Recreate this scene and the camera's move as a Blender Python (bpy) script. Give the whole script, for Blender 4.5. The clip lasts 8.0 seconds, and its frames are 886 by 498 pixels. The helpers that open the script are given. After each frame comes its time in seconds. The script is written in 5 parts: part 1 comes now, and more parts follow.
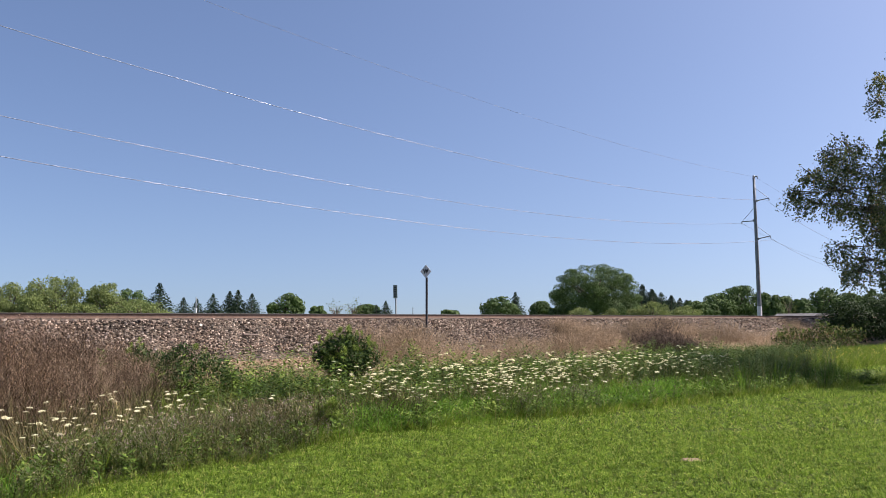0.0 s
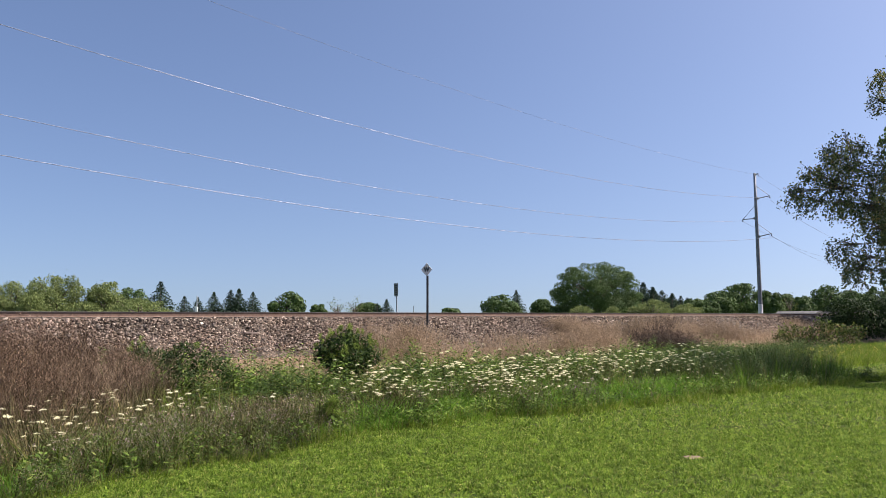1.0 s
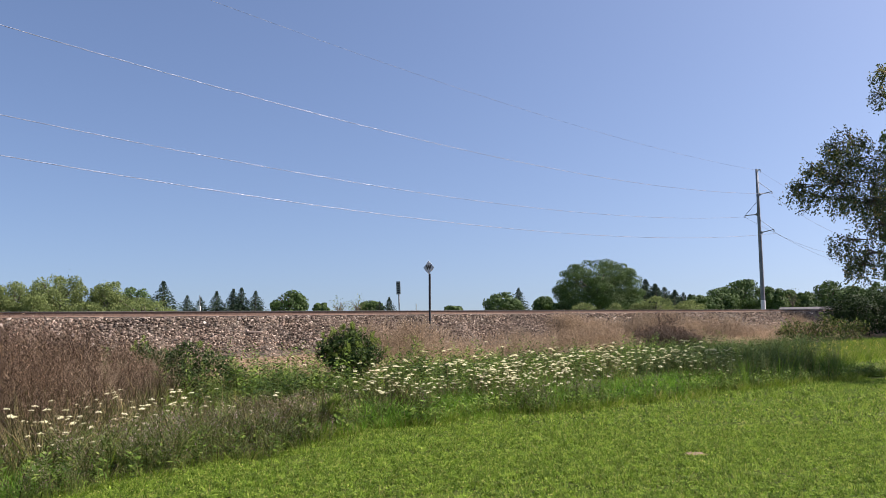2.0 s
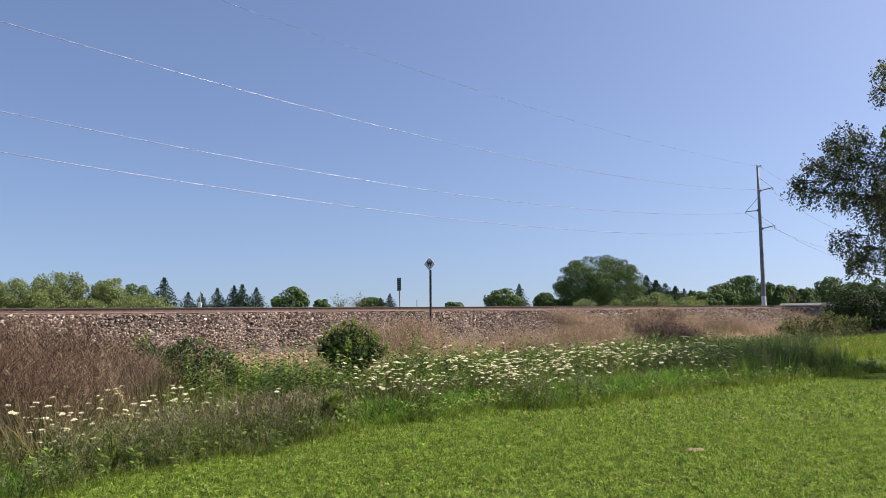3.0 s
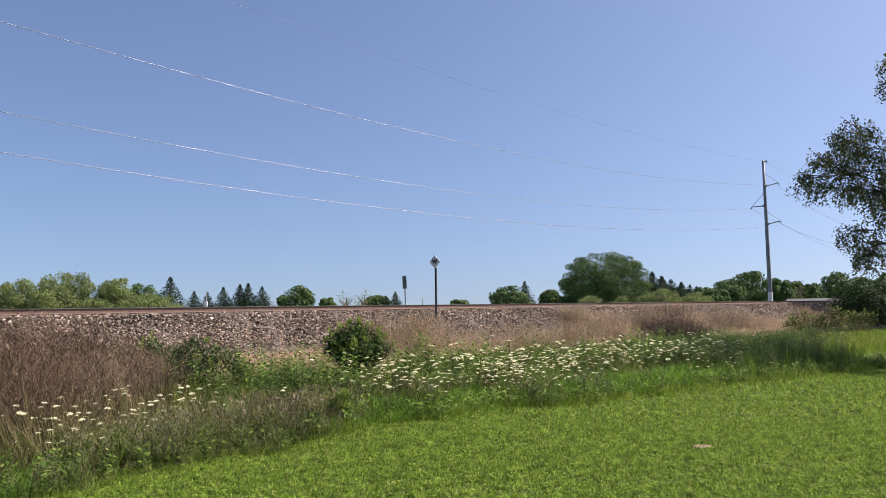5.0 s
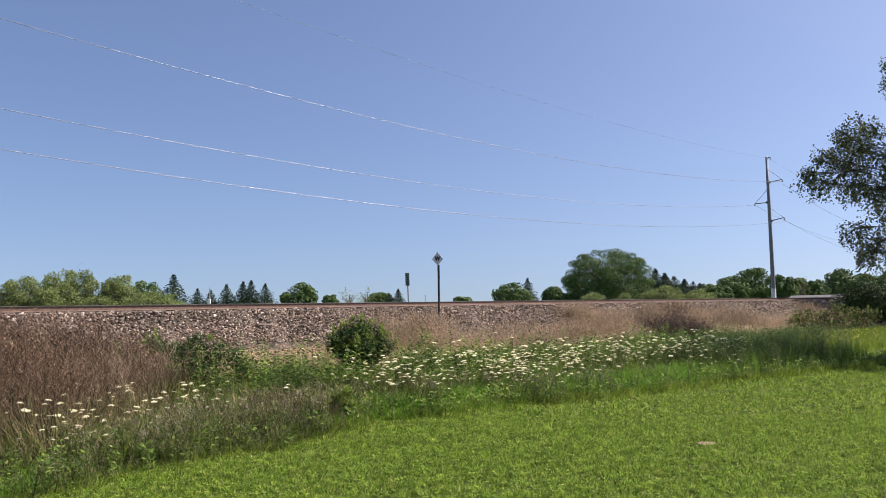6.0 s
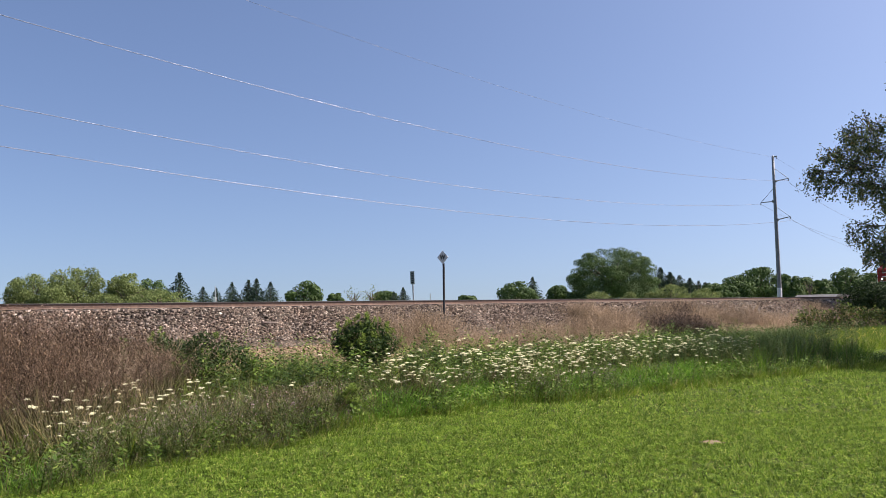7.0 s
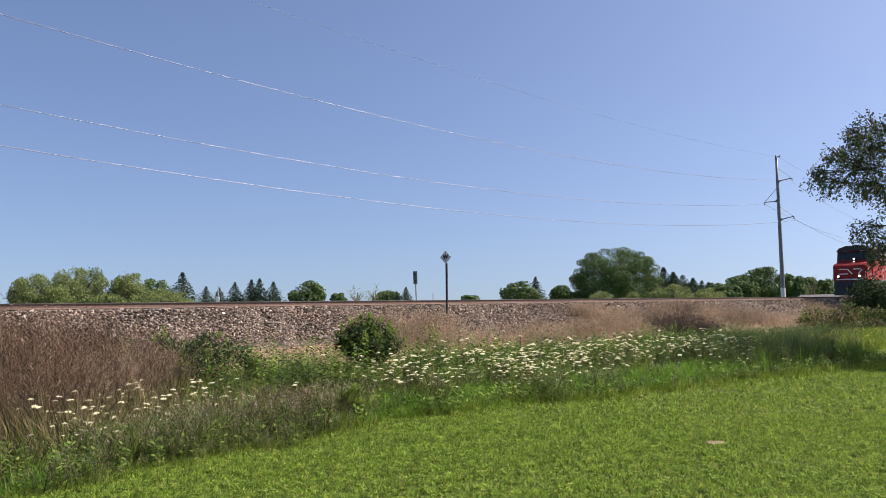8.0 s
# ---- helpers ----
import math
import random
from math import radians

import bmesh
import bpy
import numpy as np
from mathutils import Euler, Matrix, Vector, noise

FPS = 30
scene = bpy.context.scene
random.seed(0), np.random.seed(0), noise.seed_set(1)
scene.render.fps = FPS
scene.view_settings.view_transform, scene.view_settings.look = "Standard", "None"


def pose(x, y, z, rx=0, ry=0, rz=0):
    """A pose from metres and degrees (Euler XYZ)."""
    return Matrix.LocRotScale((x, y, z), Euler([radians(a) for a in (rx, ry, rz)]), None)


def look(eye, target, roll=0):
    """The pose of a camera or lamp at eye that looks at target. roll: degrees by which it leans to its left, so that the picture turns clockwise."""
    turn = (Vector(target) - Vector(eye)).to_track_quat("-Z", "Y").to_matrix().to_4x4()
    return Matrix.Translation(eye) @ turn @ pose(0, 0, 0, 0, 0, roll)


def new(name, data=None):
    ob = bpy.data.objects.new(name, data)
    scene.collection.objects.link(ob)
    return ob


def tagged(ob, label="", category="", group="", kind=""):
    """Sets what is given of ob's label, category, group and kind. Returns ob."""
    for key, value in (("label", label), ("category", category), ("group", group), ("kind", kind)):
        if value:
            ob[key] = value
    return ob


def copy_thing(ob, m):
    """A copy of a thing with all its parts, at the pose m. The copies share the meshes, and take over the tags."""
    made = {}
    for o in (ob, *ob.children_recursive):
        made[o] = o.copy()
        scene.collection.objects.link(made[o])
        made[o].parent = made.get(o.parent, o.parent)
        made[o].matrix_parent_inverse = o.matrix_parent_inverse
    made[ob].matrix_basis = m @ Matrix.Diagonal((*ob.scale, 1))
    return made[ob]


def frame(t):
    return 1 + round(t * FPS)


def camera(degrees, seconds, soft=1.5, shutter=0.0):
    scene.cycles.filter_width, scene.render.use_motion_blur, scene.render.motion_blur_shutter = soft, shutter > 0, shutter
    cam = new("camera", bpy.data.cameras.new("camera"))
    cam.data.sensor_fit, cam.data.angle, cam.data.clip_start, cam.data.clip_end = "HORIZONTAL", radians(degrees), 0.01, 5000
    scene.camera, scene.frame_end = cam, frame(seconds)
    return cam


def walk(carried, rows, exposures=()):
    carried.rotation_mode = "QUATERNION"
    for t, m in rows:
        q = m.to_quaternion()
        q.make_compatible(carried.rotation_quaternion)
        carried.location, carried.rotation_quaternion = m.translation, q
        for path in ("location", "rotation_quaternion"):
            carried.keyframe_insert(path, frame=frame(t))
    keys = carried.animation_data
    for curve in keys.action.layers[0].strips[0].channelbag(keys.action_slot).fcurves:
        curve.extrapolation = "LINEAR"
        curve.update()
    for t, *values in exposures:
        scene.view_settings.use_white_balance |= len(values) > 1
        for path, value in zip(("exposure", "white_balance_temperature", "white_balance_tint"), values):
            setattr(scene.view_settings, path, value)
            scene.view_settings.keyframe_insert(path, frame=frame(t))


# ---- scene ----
cam = camera(62.0, 8.0, soft=0.8, shutter=0.25)
walk(cam, [
    (0.0, look((0.000, 0.000, 1.600), (0.000, 49.786, 6.219), 0.000)),
    (0.5, look((-0.001, -0.001, 1.596), (-0.065, 49.783, 6.242), 0.062)),
    (1.0, look((-0.001, 0.004, 1.598), (-0.050, 49.801, 6.098), -0.084)),
    (1.5, look((0.006, -0.005, 1.601), (-0.117, 49.798, 6.027), -0.324)),
    (3.0, look((0.002, 0.002, 1.598), (-0.240, 49.832, 5.708), -0.451)),
    (3.5, look((0.000, 0.007, 1.599), (-0.318, 49.846, 5.588), -0.478)),
    (4.0, look((-0.002, 0.006, 1.599), (-0.423, 49.848, 5.550), -0.535)),
    (4.5, look((-0.001, 0.005, 1.602), (-0.482, 49.845, 5.578), -0.714)),
    (6.0, look((0.001, 0.006, 1.604), (-0.784, 49.858, 5.361), -0.857)),
    (6.5, look((-0.001, 0.003, 1.605), (-0.895, 49.863, 5.242), -0.803)),
    (7.0, look((-0.003, 0.001, 1.598), (-1.127, 49.853, 5.267), -0.736)),
    (7.5, look((-0.006, 0.007, 1.600), (-1.286, 49.855, 5.274), -0.677)),
    (8.0, look((-0.007, 0.007, 1.601), (-1.322, 49.856, 5.261), -0.721)),
], exposures=[(0.0, 0.79, 6540, 18), (8.0, 0.79, 6540, 18)])

# ---- light: clear summer sky, sun high to the side ----
SUN_AZ, SUN_EL = radians(84), radians(50)   # clockwise from the +y axis, above the horizon
sun_dir = Vector((math.sin(SUN_AZ) * math.cos(SUN_EL), math.cos(SUN_AZ) * math.cos(SUN_EL), math.sin(SUN_EL)))
sky_world = bpy.data.worlds.new("sky")
scene.world = sky_world
sky_world.use_nodes = True
wn = sky_world.node_tree.nodes
sky = wn.new("ShaderNodeTexSky")
sky.sky_type = "NISHITA"
sky.sun_disc = False
sky.sun_elevation, sky.sun_rotation = SUN_EL, SUN_AZ
sky.air_density, sky.dust_density, sky.ozone_density = 1.0, 3.2, 4.0
sky.altitude = 500
lift = wn.new("ShaderNodeVectorMath")   # hazy air: the pale band stays under the horizon
lift.operation = "ADD"
lift.inputs[1].default_value = (0, 0, 0.085)
sky_world.node_tree.links.new(wn.new("ShaderNodeTexCoord").outputs["Generated"], lift.inputs[0])
sky_world.node_tree.links.new(lift.outputs[0], sky.inputs[0])
sky_world.node_tree.links.new(sky.outputs[0], wn["Background"].inputs["Color"])
wn["Background"].inputs["Strength"].default_value = 0.094
lamp = bpy.data.lights.new("sun", "SUN")
lamp.energy, lamp.angle, lamp.color = 5.0, radians(0.53), (1.0, 0.94, 0.84)
sun = new("sun", lamp)
sun.matrix_world = look(sun_dir * 200, (0, 0, 0))

# ---- materials ----


def shader(name, rough=0.8, metal=0.0):
    m = bpy.data.materials.new(name)
    m.use_nodes = True
    b = m.node_tree.nodes["Principled BSDF"]
    b.inputs["Roughness"].default_value, b.inputs["Metallic"].default_value = rough, metal
    return m, m.node_tree.nodes, m.node_tree.links, b


def ramp(nodes, links, source, stops):
    r = nodes.new("ShaderNodeValToRGB")
    el = r.color_ramp.elements
    while len(el) < len(stops):
        el.new(0.5)
    for e, (p, c) in zip(el, stops):
        e.position, e.color = p, (*c, 1)
    links.new(source, r.inputs[0])
    return r.outputs[0]


def noise_of(nodes, links, scale, detail=4.0, vector=None, rough=0.55):
    n = nodes.new("ShaderNodeTexNoise")
    n.inputs["Scale"].default_value, n.inputs["Detail"].default_value = scale, detail
    n.inputs["Roughness"].default_value = rough
    if vector is None:
        vector = nodes.new("ShaderNodeTexCoord").outputs["Object"]
    links.new(vector, n.inputs["Vector"])
    return n.outputs["Fac"]


def mixed(nodes, links, fac, a, b, mode="MIX"):
    x = nodes.new("ShaderNodeMix")
    x.data_type, x.blend_type = "RGBA", mode
    for socket, v in ((x.inputs[0], fac), (x.inputs[6], a), (x.inputs[7], b)):
        if isinstance(v, (int, float)):
            socket.default_value = v
        elif isinstance(v, tuple):
            socket.default_value = (*v, 1)
        else:
            links.new(v, socket)
    return x.outputs[2]


def bumped(nodes, links, b, height, strength=0.4, distance=0.02):
    k = nodes.new("ShaderNodeBump")
    k.inputs["Strength"].default_value, k.inputs["Distance"].default_value = strength, distance
    links.new(height, k.inputs["Height"])
    links.new(k.outputs[0], b.inputs["Normal"])


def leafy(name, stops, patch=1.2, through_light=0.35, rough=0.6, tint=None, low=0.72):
    """Leaves and stalks: each island has its own shade, patches drift over the ground, light shines through."""
    m, nodes, links, b = shader(name, rough)
    b.inputs["Specular IOR Level"].default_value = 0.15
    geo = nodes.new("ShaderNodeNewGeometry")
    each = ramp(nodes, links, geo.outputs["Random Per Island"], stops)
    pos = nodes.new("ShaderNodeNewGeometry").outputs["Position"]
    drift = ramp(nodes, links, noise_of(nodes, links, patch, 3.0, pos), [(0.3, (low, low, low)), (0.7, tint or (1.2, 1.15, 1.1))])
    col = mixed(nodes, links, 1.0, each, drift, "MULTIPLY")
    links.new(col, b.inputs["Base Color"])
    if through_light:
        tr = nodes.new("ShaderNodeBsdfTranslucent")
        mix = nodes.new("ShaderNodeMixShader")
        mix.inputs[0].default_value = through_light
        links.new(col, tr.inputs[0])
        links.new(b.outputs[0], mix.inputs[1])
        links.new(tr.outputs[0], mix.inputs[2])
        links.new(mix.outputs[0], nodes["Material Output"].inputs["Surface"])
    return m


def plain(name, color, rough=0.6, metal=0.0, vary=0.18, scale=6.0, bump=0.15):
    """Paint, steel or wood with soft blotches and a little relief."""
    m, nodes, links, b = shader(name, rough, metal)
    low = tuple(c * (1 - vary) for c in color)
    high = tuple(min(1, c * (1 + vary)) for c in color)
    c = ramp(nodes, links, noise_of(nodes, links, scale, 6.0), [(0.3, low), (0.7, high)])
    links.new(c, b.inputs["Base Color"])
    bumped(nodes, links, b, noise_of(nodes, links, scale * 8, 3.0), bump, 0.01)
    return m


def glow(name, color, strength):
    m, nodes, links, b = shader(name, 0.3)
    b.inputs["Base Color"].default_value = (*color, 1)
    b.inputs["Emission Color"].default_value = (*color, 1)
    b.inputs["Emission Strength"].default_value = strength
    return m


LAWN = leafy("lawn_blade", [(0.0, (0.03, 0.065, 0.01)), (0.3, (0.108, 0.205, 0.022)), (0.65, (0.25, 0.39, 0.046)), (0.9, (0.36, 0.49, 0.09)), (1.0, (0.52, 0.46, 0.18))], 9.0, 0.45, tint=(1.3, 1.25, 1.15), low=0.5)
GRASS = leafy("meadow_grass", [(0.0, (0.06, 0.11, 0.012)), (0.5, (0.17, 0.26, 0.026)), (0.85, (0.23, 0.31, 0.05)), (1.0, (0.40, 0.36, 0.14))], 0.8, 0.5)
RANK = leafy("rank_grass", [(0.0, (0.05, 0.11, 0.016)), (0.6, (0.11, 0.20, 0.025)), (1.0, (0.2, 0.29, 0.05))], 0.5, 0.45)
WEED = leafy("weed_leaf", [(0.0, (0.03, 0.065, 0.012)), (0.5, (0.105, 0.185, 0.028)), (0.85, (0.19, 0.29, 0.05)), (1.0, (0.29, 0.38, 0.085))], 0.7, 0.32)
GREYWEED = leafy("grey_green_stalk", [(0.0, (0.06, 0.075, 0.022)), (0.5, (0.125, 0.135, 0.042)), (0.85, (0.22, 0.20, 0.085)), (1.0, (0.40, 0.32, 0.16))], 0.7, 0.3)
# low darkens noise patches, painting in shading inside the grass mounds
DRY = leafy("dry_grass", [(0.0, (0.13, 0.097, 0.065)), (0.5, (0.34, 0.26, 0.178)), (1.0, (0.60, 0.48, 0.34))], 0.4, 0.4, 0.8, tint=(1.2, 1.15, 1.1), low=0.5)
RUSTY = leafy("rusty_stalk", [(0.0, (0.022, 0.015, 0.009)), (0.45, (0.064, 0.043, 0.026)), (0.85, (0.15, 0.104, 0.062)), (1.0, (0.36, 0.27, 0.17))], 2.2, 0.12, 0.8, tint=(1.5, 1.4, 1.3), low=0.4)
PINKSEED = leafy("pink_brown_seed_head", [(0.0, (0.06, 0.04, 0.027)), (0.5, (0.16, 0.11, 0.078)), (0.85, (0.32, 0.235, 0.17)), (1.0, (0.60, 0.49, 0.38))], 2.2, 0.12, 0.85, tint=(1.4, 1.3, 1.25), low=0.4)
KNAPLEAF = leafy("knapweed_leaf", [(0.0, (0.035, 0.055, 0.014)), (0.5, (0.098, 0.14, 0.034)), (0.85, (0.175, 0.21, 0.06)), (1.0, (0.34, 0.27, 0.13))], 0.8, 0.2, low=0.5)
# dark brown grass colour that holds the shade between the mounds
HOLLOWSHADE = leafy("withered_grass", [(0.0, (0.03, 0.022, 0.017)), (0.6, (0.075, 0.056, 0.043)), (1.0, (0.17, 0.13, 0.10))], 0.5, 0.2, 0.85, low=0.6)
OLIVE = leafy("olive_stalk", [(0.0, (0.04, 0.045, 0.016)), (0.5, (0.105, 0.105, 0.038)), (0.85, (0.20, 0.17, 0.075)), (1.0, (0.42, 0.33, 0.17))], 0.8, 0.18, low=0.55)
LUSH = leafy("lush_grass", [(0.0, (0.055, 0.14, 0.02)), (0.5, (0.145, 0.32, 0.034)), (1.0, (0.26, 0.45, 0.065))], 1.2, 0.5)
PURPLE = leafy("knapweed_bloom", [(0.0, (0.16, 0.10, 0.10)), (0.6, (0.36, 0.23, 0.28)), (1.0, (0.60, 0.48, 0.46))], 2.0, 0.2)
WHITE = leafy("umbel_white", [(0.0, (0.60, 0.57, 0.30)), (0.5, (0.78, 0.75, 0.46)), (1.0, (0.84, 0.82, 0.58))], 3.0, 0.25, tint=(1.0, 1.0, 1.0))
YELLOW = leafy("yellow_bloom", [(0.0, (0.55, 0.45, 0.06)), (1.0, (0.70, 0.60, 0.15))], 3.0, 0.2)
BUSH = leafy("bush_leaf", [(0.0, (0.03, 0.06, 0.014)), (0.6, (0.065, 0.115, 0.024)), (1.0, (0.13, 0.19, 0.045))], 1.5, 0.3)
DEEPLEAF = leafy("deep_green_leaf", [(0.0, (0.02, 0.042, 0.013)), (0.6, (0.048, 0.085, 0.023)), (1.0, (0.10, 0.145, 0.038))], 1.5, 0.25)
BRAMBLE = leafy("bramble_leaf", [(0.0, (0.03, 0.05, 0.015)), (0.55, (0.08, 0.12, 0.03)), (0.8, (0.19, 0.22, 0.06)), (1.0, (0.20, 0.11, 0.07))], 1.0, 0.3)
SHOOT = leafy("bush_young_leaf", [(0.0, (0.11, 0.18, 0.03)), (1.0, (0.23, 0.31, 0.065))], 2.0, 0.4)
DARKLEAF = leafy("shrub_leaf", [(0.0, (0.016, 0.034, 0.012)), (0.7, (0.035, 0.065, 0.02)), (1.0, (0.07, 0.11, 0.035))], 0.8, 0.25)
BIRCH = leafy("birch_leaf", [(0.0, (0.06, 0.085, 0.038)), (0.6, (0.15, 0.185, 0.08)), (0.9, (0.22, 0.235, 0.10)), (1.0, (0.42, 0.28, 0.10))], 1.4, 0.45, 0.4, low=0.6)
OAK = leafy("far_leaf", [(0.0, (0.066, 0.112, 0.038)), (1.0, (0.088, 0.142, 0.046))], 0.22, 0.25)
WILLOW = leafy("willow_leaf", [(0.0, (0.12, 0.165, 0.058)), (1.0, (0.235, 0.285, 0.105))], 0.35, 0.4)
NEEDLE = leafy("spruce_needle", [(0.0, (0.022, 0.042, 0.026)), (0.6, (0.038, 0.068, 0.04)), (1.0, (0.062, 0.10, 0.058))], 0.2, 0.12)
BARK = plain("bark", (0.11, 0.085, 0.065), 0.9, 0, 0.4, 9.0, 0.6)
TWIG = plain("twig", (0.10, 0.08, 0.06), 0.9, 0, 0.3, 20.0, 0.3)
STONE_TOP = [(0.0, (0.04, 0.031, 0.025)), (0.3, (0.11, 0.084, 0.066)), (0.65, (0.225, 0.175, 0.138)), (0.9, (0.39, 0.32, 0.26)), (1.0, (0.64, 0.56, 0.47))]
GRAVEL = leafy("dusty_gravel", [(0.0, (0.10, 0.066, 0.042)), (0.4, (0.24, 0.165, 0.105)), (0.8, (0.42, 0.31, 0.21)), (1.0, (0.62, 0.50, 0.38))], 0.6, 0.0, 0.9, (1.1, 1.05, 1.0))
STONE = leafy("ballast_stone", STONE_TOP, 0.5, 0.0, 0.85, (1.1, 1.02, 0.98))


def stone_single():
    m, nodes, links, b = shader("ballast_single_stone", 0.85)
    each = ramp(nodes, links, nodes.new("ShaderNodeObjectInfo").outputs["Random"], STONE_TOP)
    grain = ramp(nodes, links, noise_of(nodes, links, 40, 4), [(0.3, (0.75, 0.75, 0.75)), (0.7, (1.15, 1.12, 1.1))])
    links.new(mixed(nodes, links, 1.0, each, grain, "MULTIPLY"), b.inputs["Base Color"])
    return m


STONE_ONE = stone_single()


def ballast_ground():
    m, nodes, links, b = shader("ballast_fines", 0.95)
    v = nodes.new("ShaderNodeTexVoronoi")
    v.inputs["Scale"].default_value = 14
    links.new(nodes.new("ShaderNodeTexCoord").outputs["Object"], v.inputs["Vector"])
    c = ramp(nodes, links, v.outputs["Color"], [(0.1, (0.022, 0.016, 0.012)), (0.5, (0.065, 0.048, 0.034)), (0.9, (0.16, 0.12, 0.085))])
    links.new(c, b.inputs["Base Color"])
    bumped(nodes, links, b, v.outputs["Distance"], 0.8, 0.04)
    return m


def ground_earth():
    """Mown turf on the house side, thatch and soil under the tall growth, fields far off."""
    m, nodes, links, b = shader("ground_earth", 0.95)
    b.inputs["Specular IOR Level"].default_value = 0.08
    pos = nodes.new("ShaderNodeNewGeometry").outputs["Position"]
    dot = nodes.new("ShaderNodeVectorMath")
    dot.operation = "DOT_PRODUCT"
    dot.inputs[1].default_value = (-0.7071, 0.7071, 0)
    links.new(pos, dot.inputs[0])
    fine = noise_of(nodes, links, 9.0, 6.0, pos)
    wide = noise_of(nodes, links, 0.6, 4.0, pos)
    turf = mixed(nodes, links, wide, ramp(nodes, links, fine, [(0.3, (0.025, 0.042, 0.01)), (0.7, (0.075, 0.11, 0.02))]),
                 ramp(nodes, links, fine, [(0.3, (0.04, 0.05, 0.014)), (0.7, (0.11, 0.125, 0.03))]))
    thatch = ramp(nodes, links, fine, [(0.3, (0.022, 0.018, 0.010)), (0.55, (0.042, 0.036, 0.019)), (0.75, (0.075, 0.06, 0.036))])
    field = ramp(nodes, links, wide, [(0.35, (0.07, 0.11, 0.03)), (0.65, (0.13, 0.15, 0.05))])
    def step(low, high):
        r = nodes.new("ShaderNodeMapRange")
        r.inputs[1].default_value, r.inputs[2].default_value = low, high
        links.new(dot.outputs["Value"], r.inputs[0])
        return r.outputs[0]
    c = mixed(nodes, links, step(7.2, 8.4), turf, thatch)
    grit = ramp(nodes, links, noise_of(nodes, links, 26.0, 4.0, pos), [(0.3, (0.10, 0.068, 0.044)), (0.6, (0.24, 0.17, 0.11)), (0.75, (0.36, 0.27, 0.185))])
    c = mixed(nodes, links, step(15.2, 16.6), c, grit)
    c = mixed(nodes, links, step(27.5, 30.0), c, field)
    links.new(c, b.inputs["Base Color"])
    bumped(nodes, links, b, fine, 0.6, 0.04)
    return m


EARTH, FINES = ground_earth(), ballast_ground()
BARE = plain("bare_soil", (0.22, 0.15, 0.10), 0.95, 0, 0.3, 12, 0.5)
RAIL_RUST = plain("rail_rust", (0.145, 0.092, 0.068), 0.85, 0.1, 0.25, 8.0, 0.3)
RAIL_HEAD = plain("rail_head_steel", (0.035, 0.029, 0.026), 0.6, 0.2, 0.2, 5.0, 0.1)
TIE = plain("creosoted_tie", (0.10, 0.075, 0.06), 0.9, 0, 0.35, 7.0, 0.6)
STEEL = plain("weathered_pole_steel", (0.20, 0.21, 0.225), 0.6, 0.35, 0.2, 3.0, 0.1)
PALE = plain("pale_sleeve", (0.62, 0.64, 0.66), 0.6, 0, 0.1, 3.0, 0.1)
DARKSTEEL = plain("dark_post_steel", (0.014, 0.015, 0.017), 0.7, 0.0, 0.25, 8.0, 0.2)
SIGN_WHITE = plain("sign_white", (0.58, 0.60, 0.60), 0.55, 0, 0.12, 8.0, 0.05)
SIGN_BLACK = plain("sign_black", (0.02, 0.02, 0.022), 0.6, 0, 0.2, 8.0, 0.05)
MARK_GREEN = plain("marker_grey_green", (0.17, 0.20, 0.19), 0.6, 0, 0.2, 8.0, 0.1)
GALV = plain("galvanised_post", (0.36, 0.39, 0.41), 0.5, 0.5, 0.15, 6.0, 0.1)
WIRE = plain("aluminium_wire", (0.22, 0.22, 0.25), 0.45, 0.8, 0.06, 0.3, 0.0)
STEELWIRE = plain("steel_strand", (0.16, 0.16, 0.18), 0.6, 0.4, 0.06, 0.3, 0.0)
INSUL = plain("grey_insulator", (0.30, 0.31, 0.33), 0.4, 0, 0.1, 6.0, 0.05)
RED = plain("locomotive_red", (0.29, 0.012, 0.010), 0.65, 0, 0.12, 1.5, 0.05)
BLACKP = plain("locomotive_black", (0.018, 0.018, 0.02), 0.55, 0, 0.3, 2.0, 0.1)
GREYP = plain("locomotive_grey", (0.45, 0.43, 0.40), 0.5, 0, 0.12, 1.5, 0.05)
WHITEP = plain("locomotive_white", (0.78, 0.78, 0.76), 0.5, 0, 0.08, 3.0, 0.05)
CHITIN = plain("brown_chitin", (0.10, 0.075, 0.07), 0.6, 0, 0.2, 200.0, 0.0)
IRON = plain("running_gear_iron", (0.05, 0.047, 0.045), 0.7, 0.4, 0.3, 4.0, 0.3)
GLASSY = plain("dark_cab_glass", (0.02, 0.025, 0.03), 0.08, 0, 0.1, 2.0, 0.0)
HEADLIGHT = glow("headlight_lit", (1.0, 0.88, 0.68), 3.5)
ROADDUST = plain("gravel_road", (0.20, 0.19, 0.18), 0.95, 0, 0.2, 3.0, 0.4)

# ---- helpers ----
C45 = math.sqrt(0.5)


def tr(s, n, z=0.0):
    """World place from metres along the track and metres towards it."""
    return Vector(((s - n) * C45, (s + n) * C45, z))


def part(name, bm, material, parent=None, label="", smooth=False):
    """Links a bmesh as one mesh object, under a thing or a part."""
    me = bpy.data.meshes.new(name)
    bm.to_mesh(me)
    bm.free()
    for m in material if isinstance(material, (list, tuple)) else [material]:
        me.materials.append(m)
    if smooth:
        me.shade_smooth()
    ob = new(name, me)
    ob.parent = parent
    if label:
        tagged(ob, label)
    return ob


def holder(name, m, label, category, group="", kind=""):
    ob = new(name)
    ob.matrix_world = m
    ob.empty_display_size = 0.2
    return tagged(ob, label, category, group, kind)


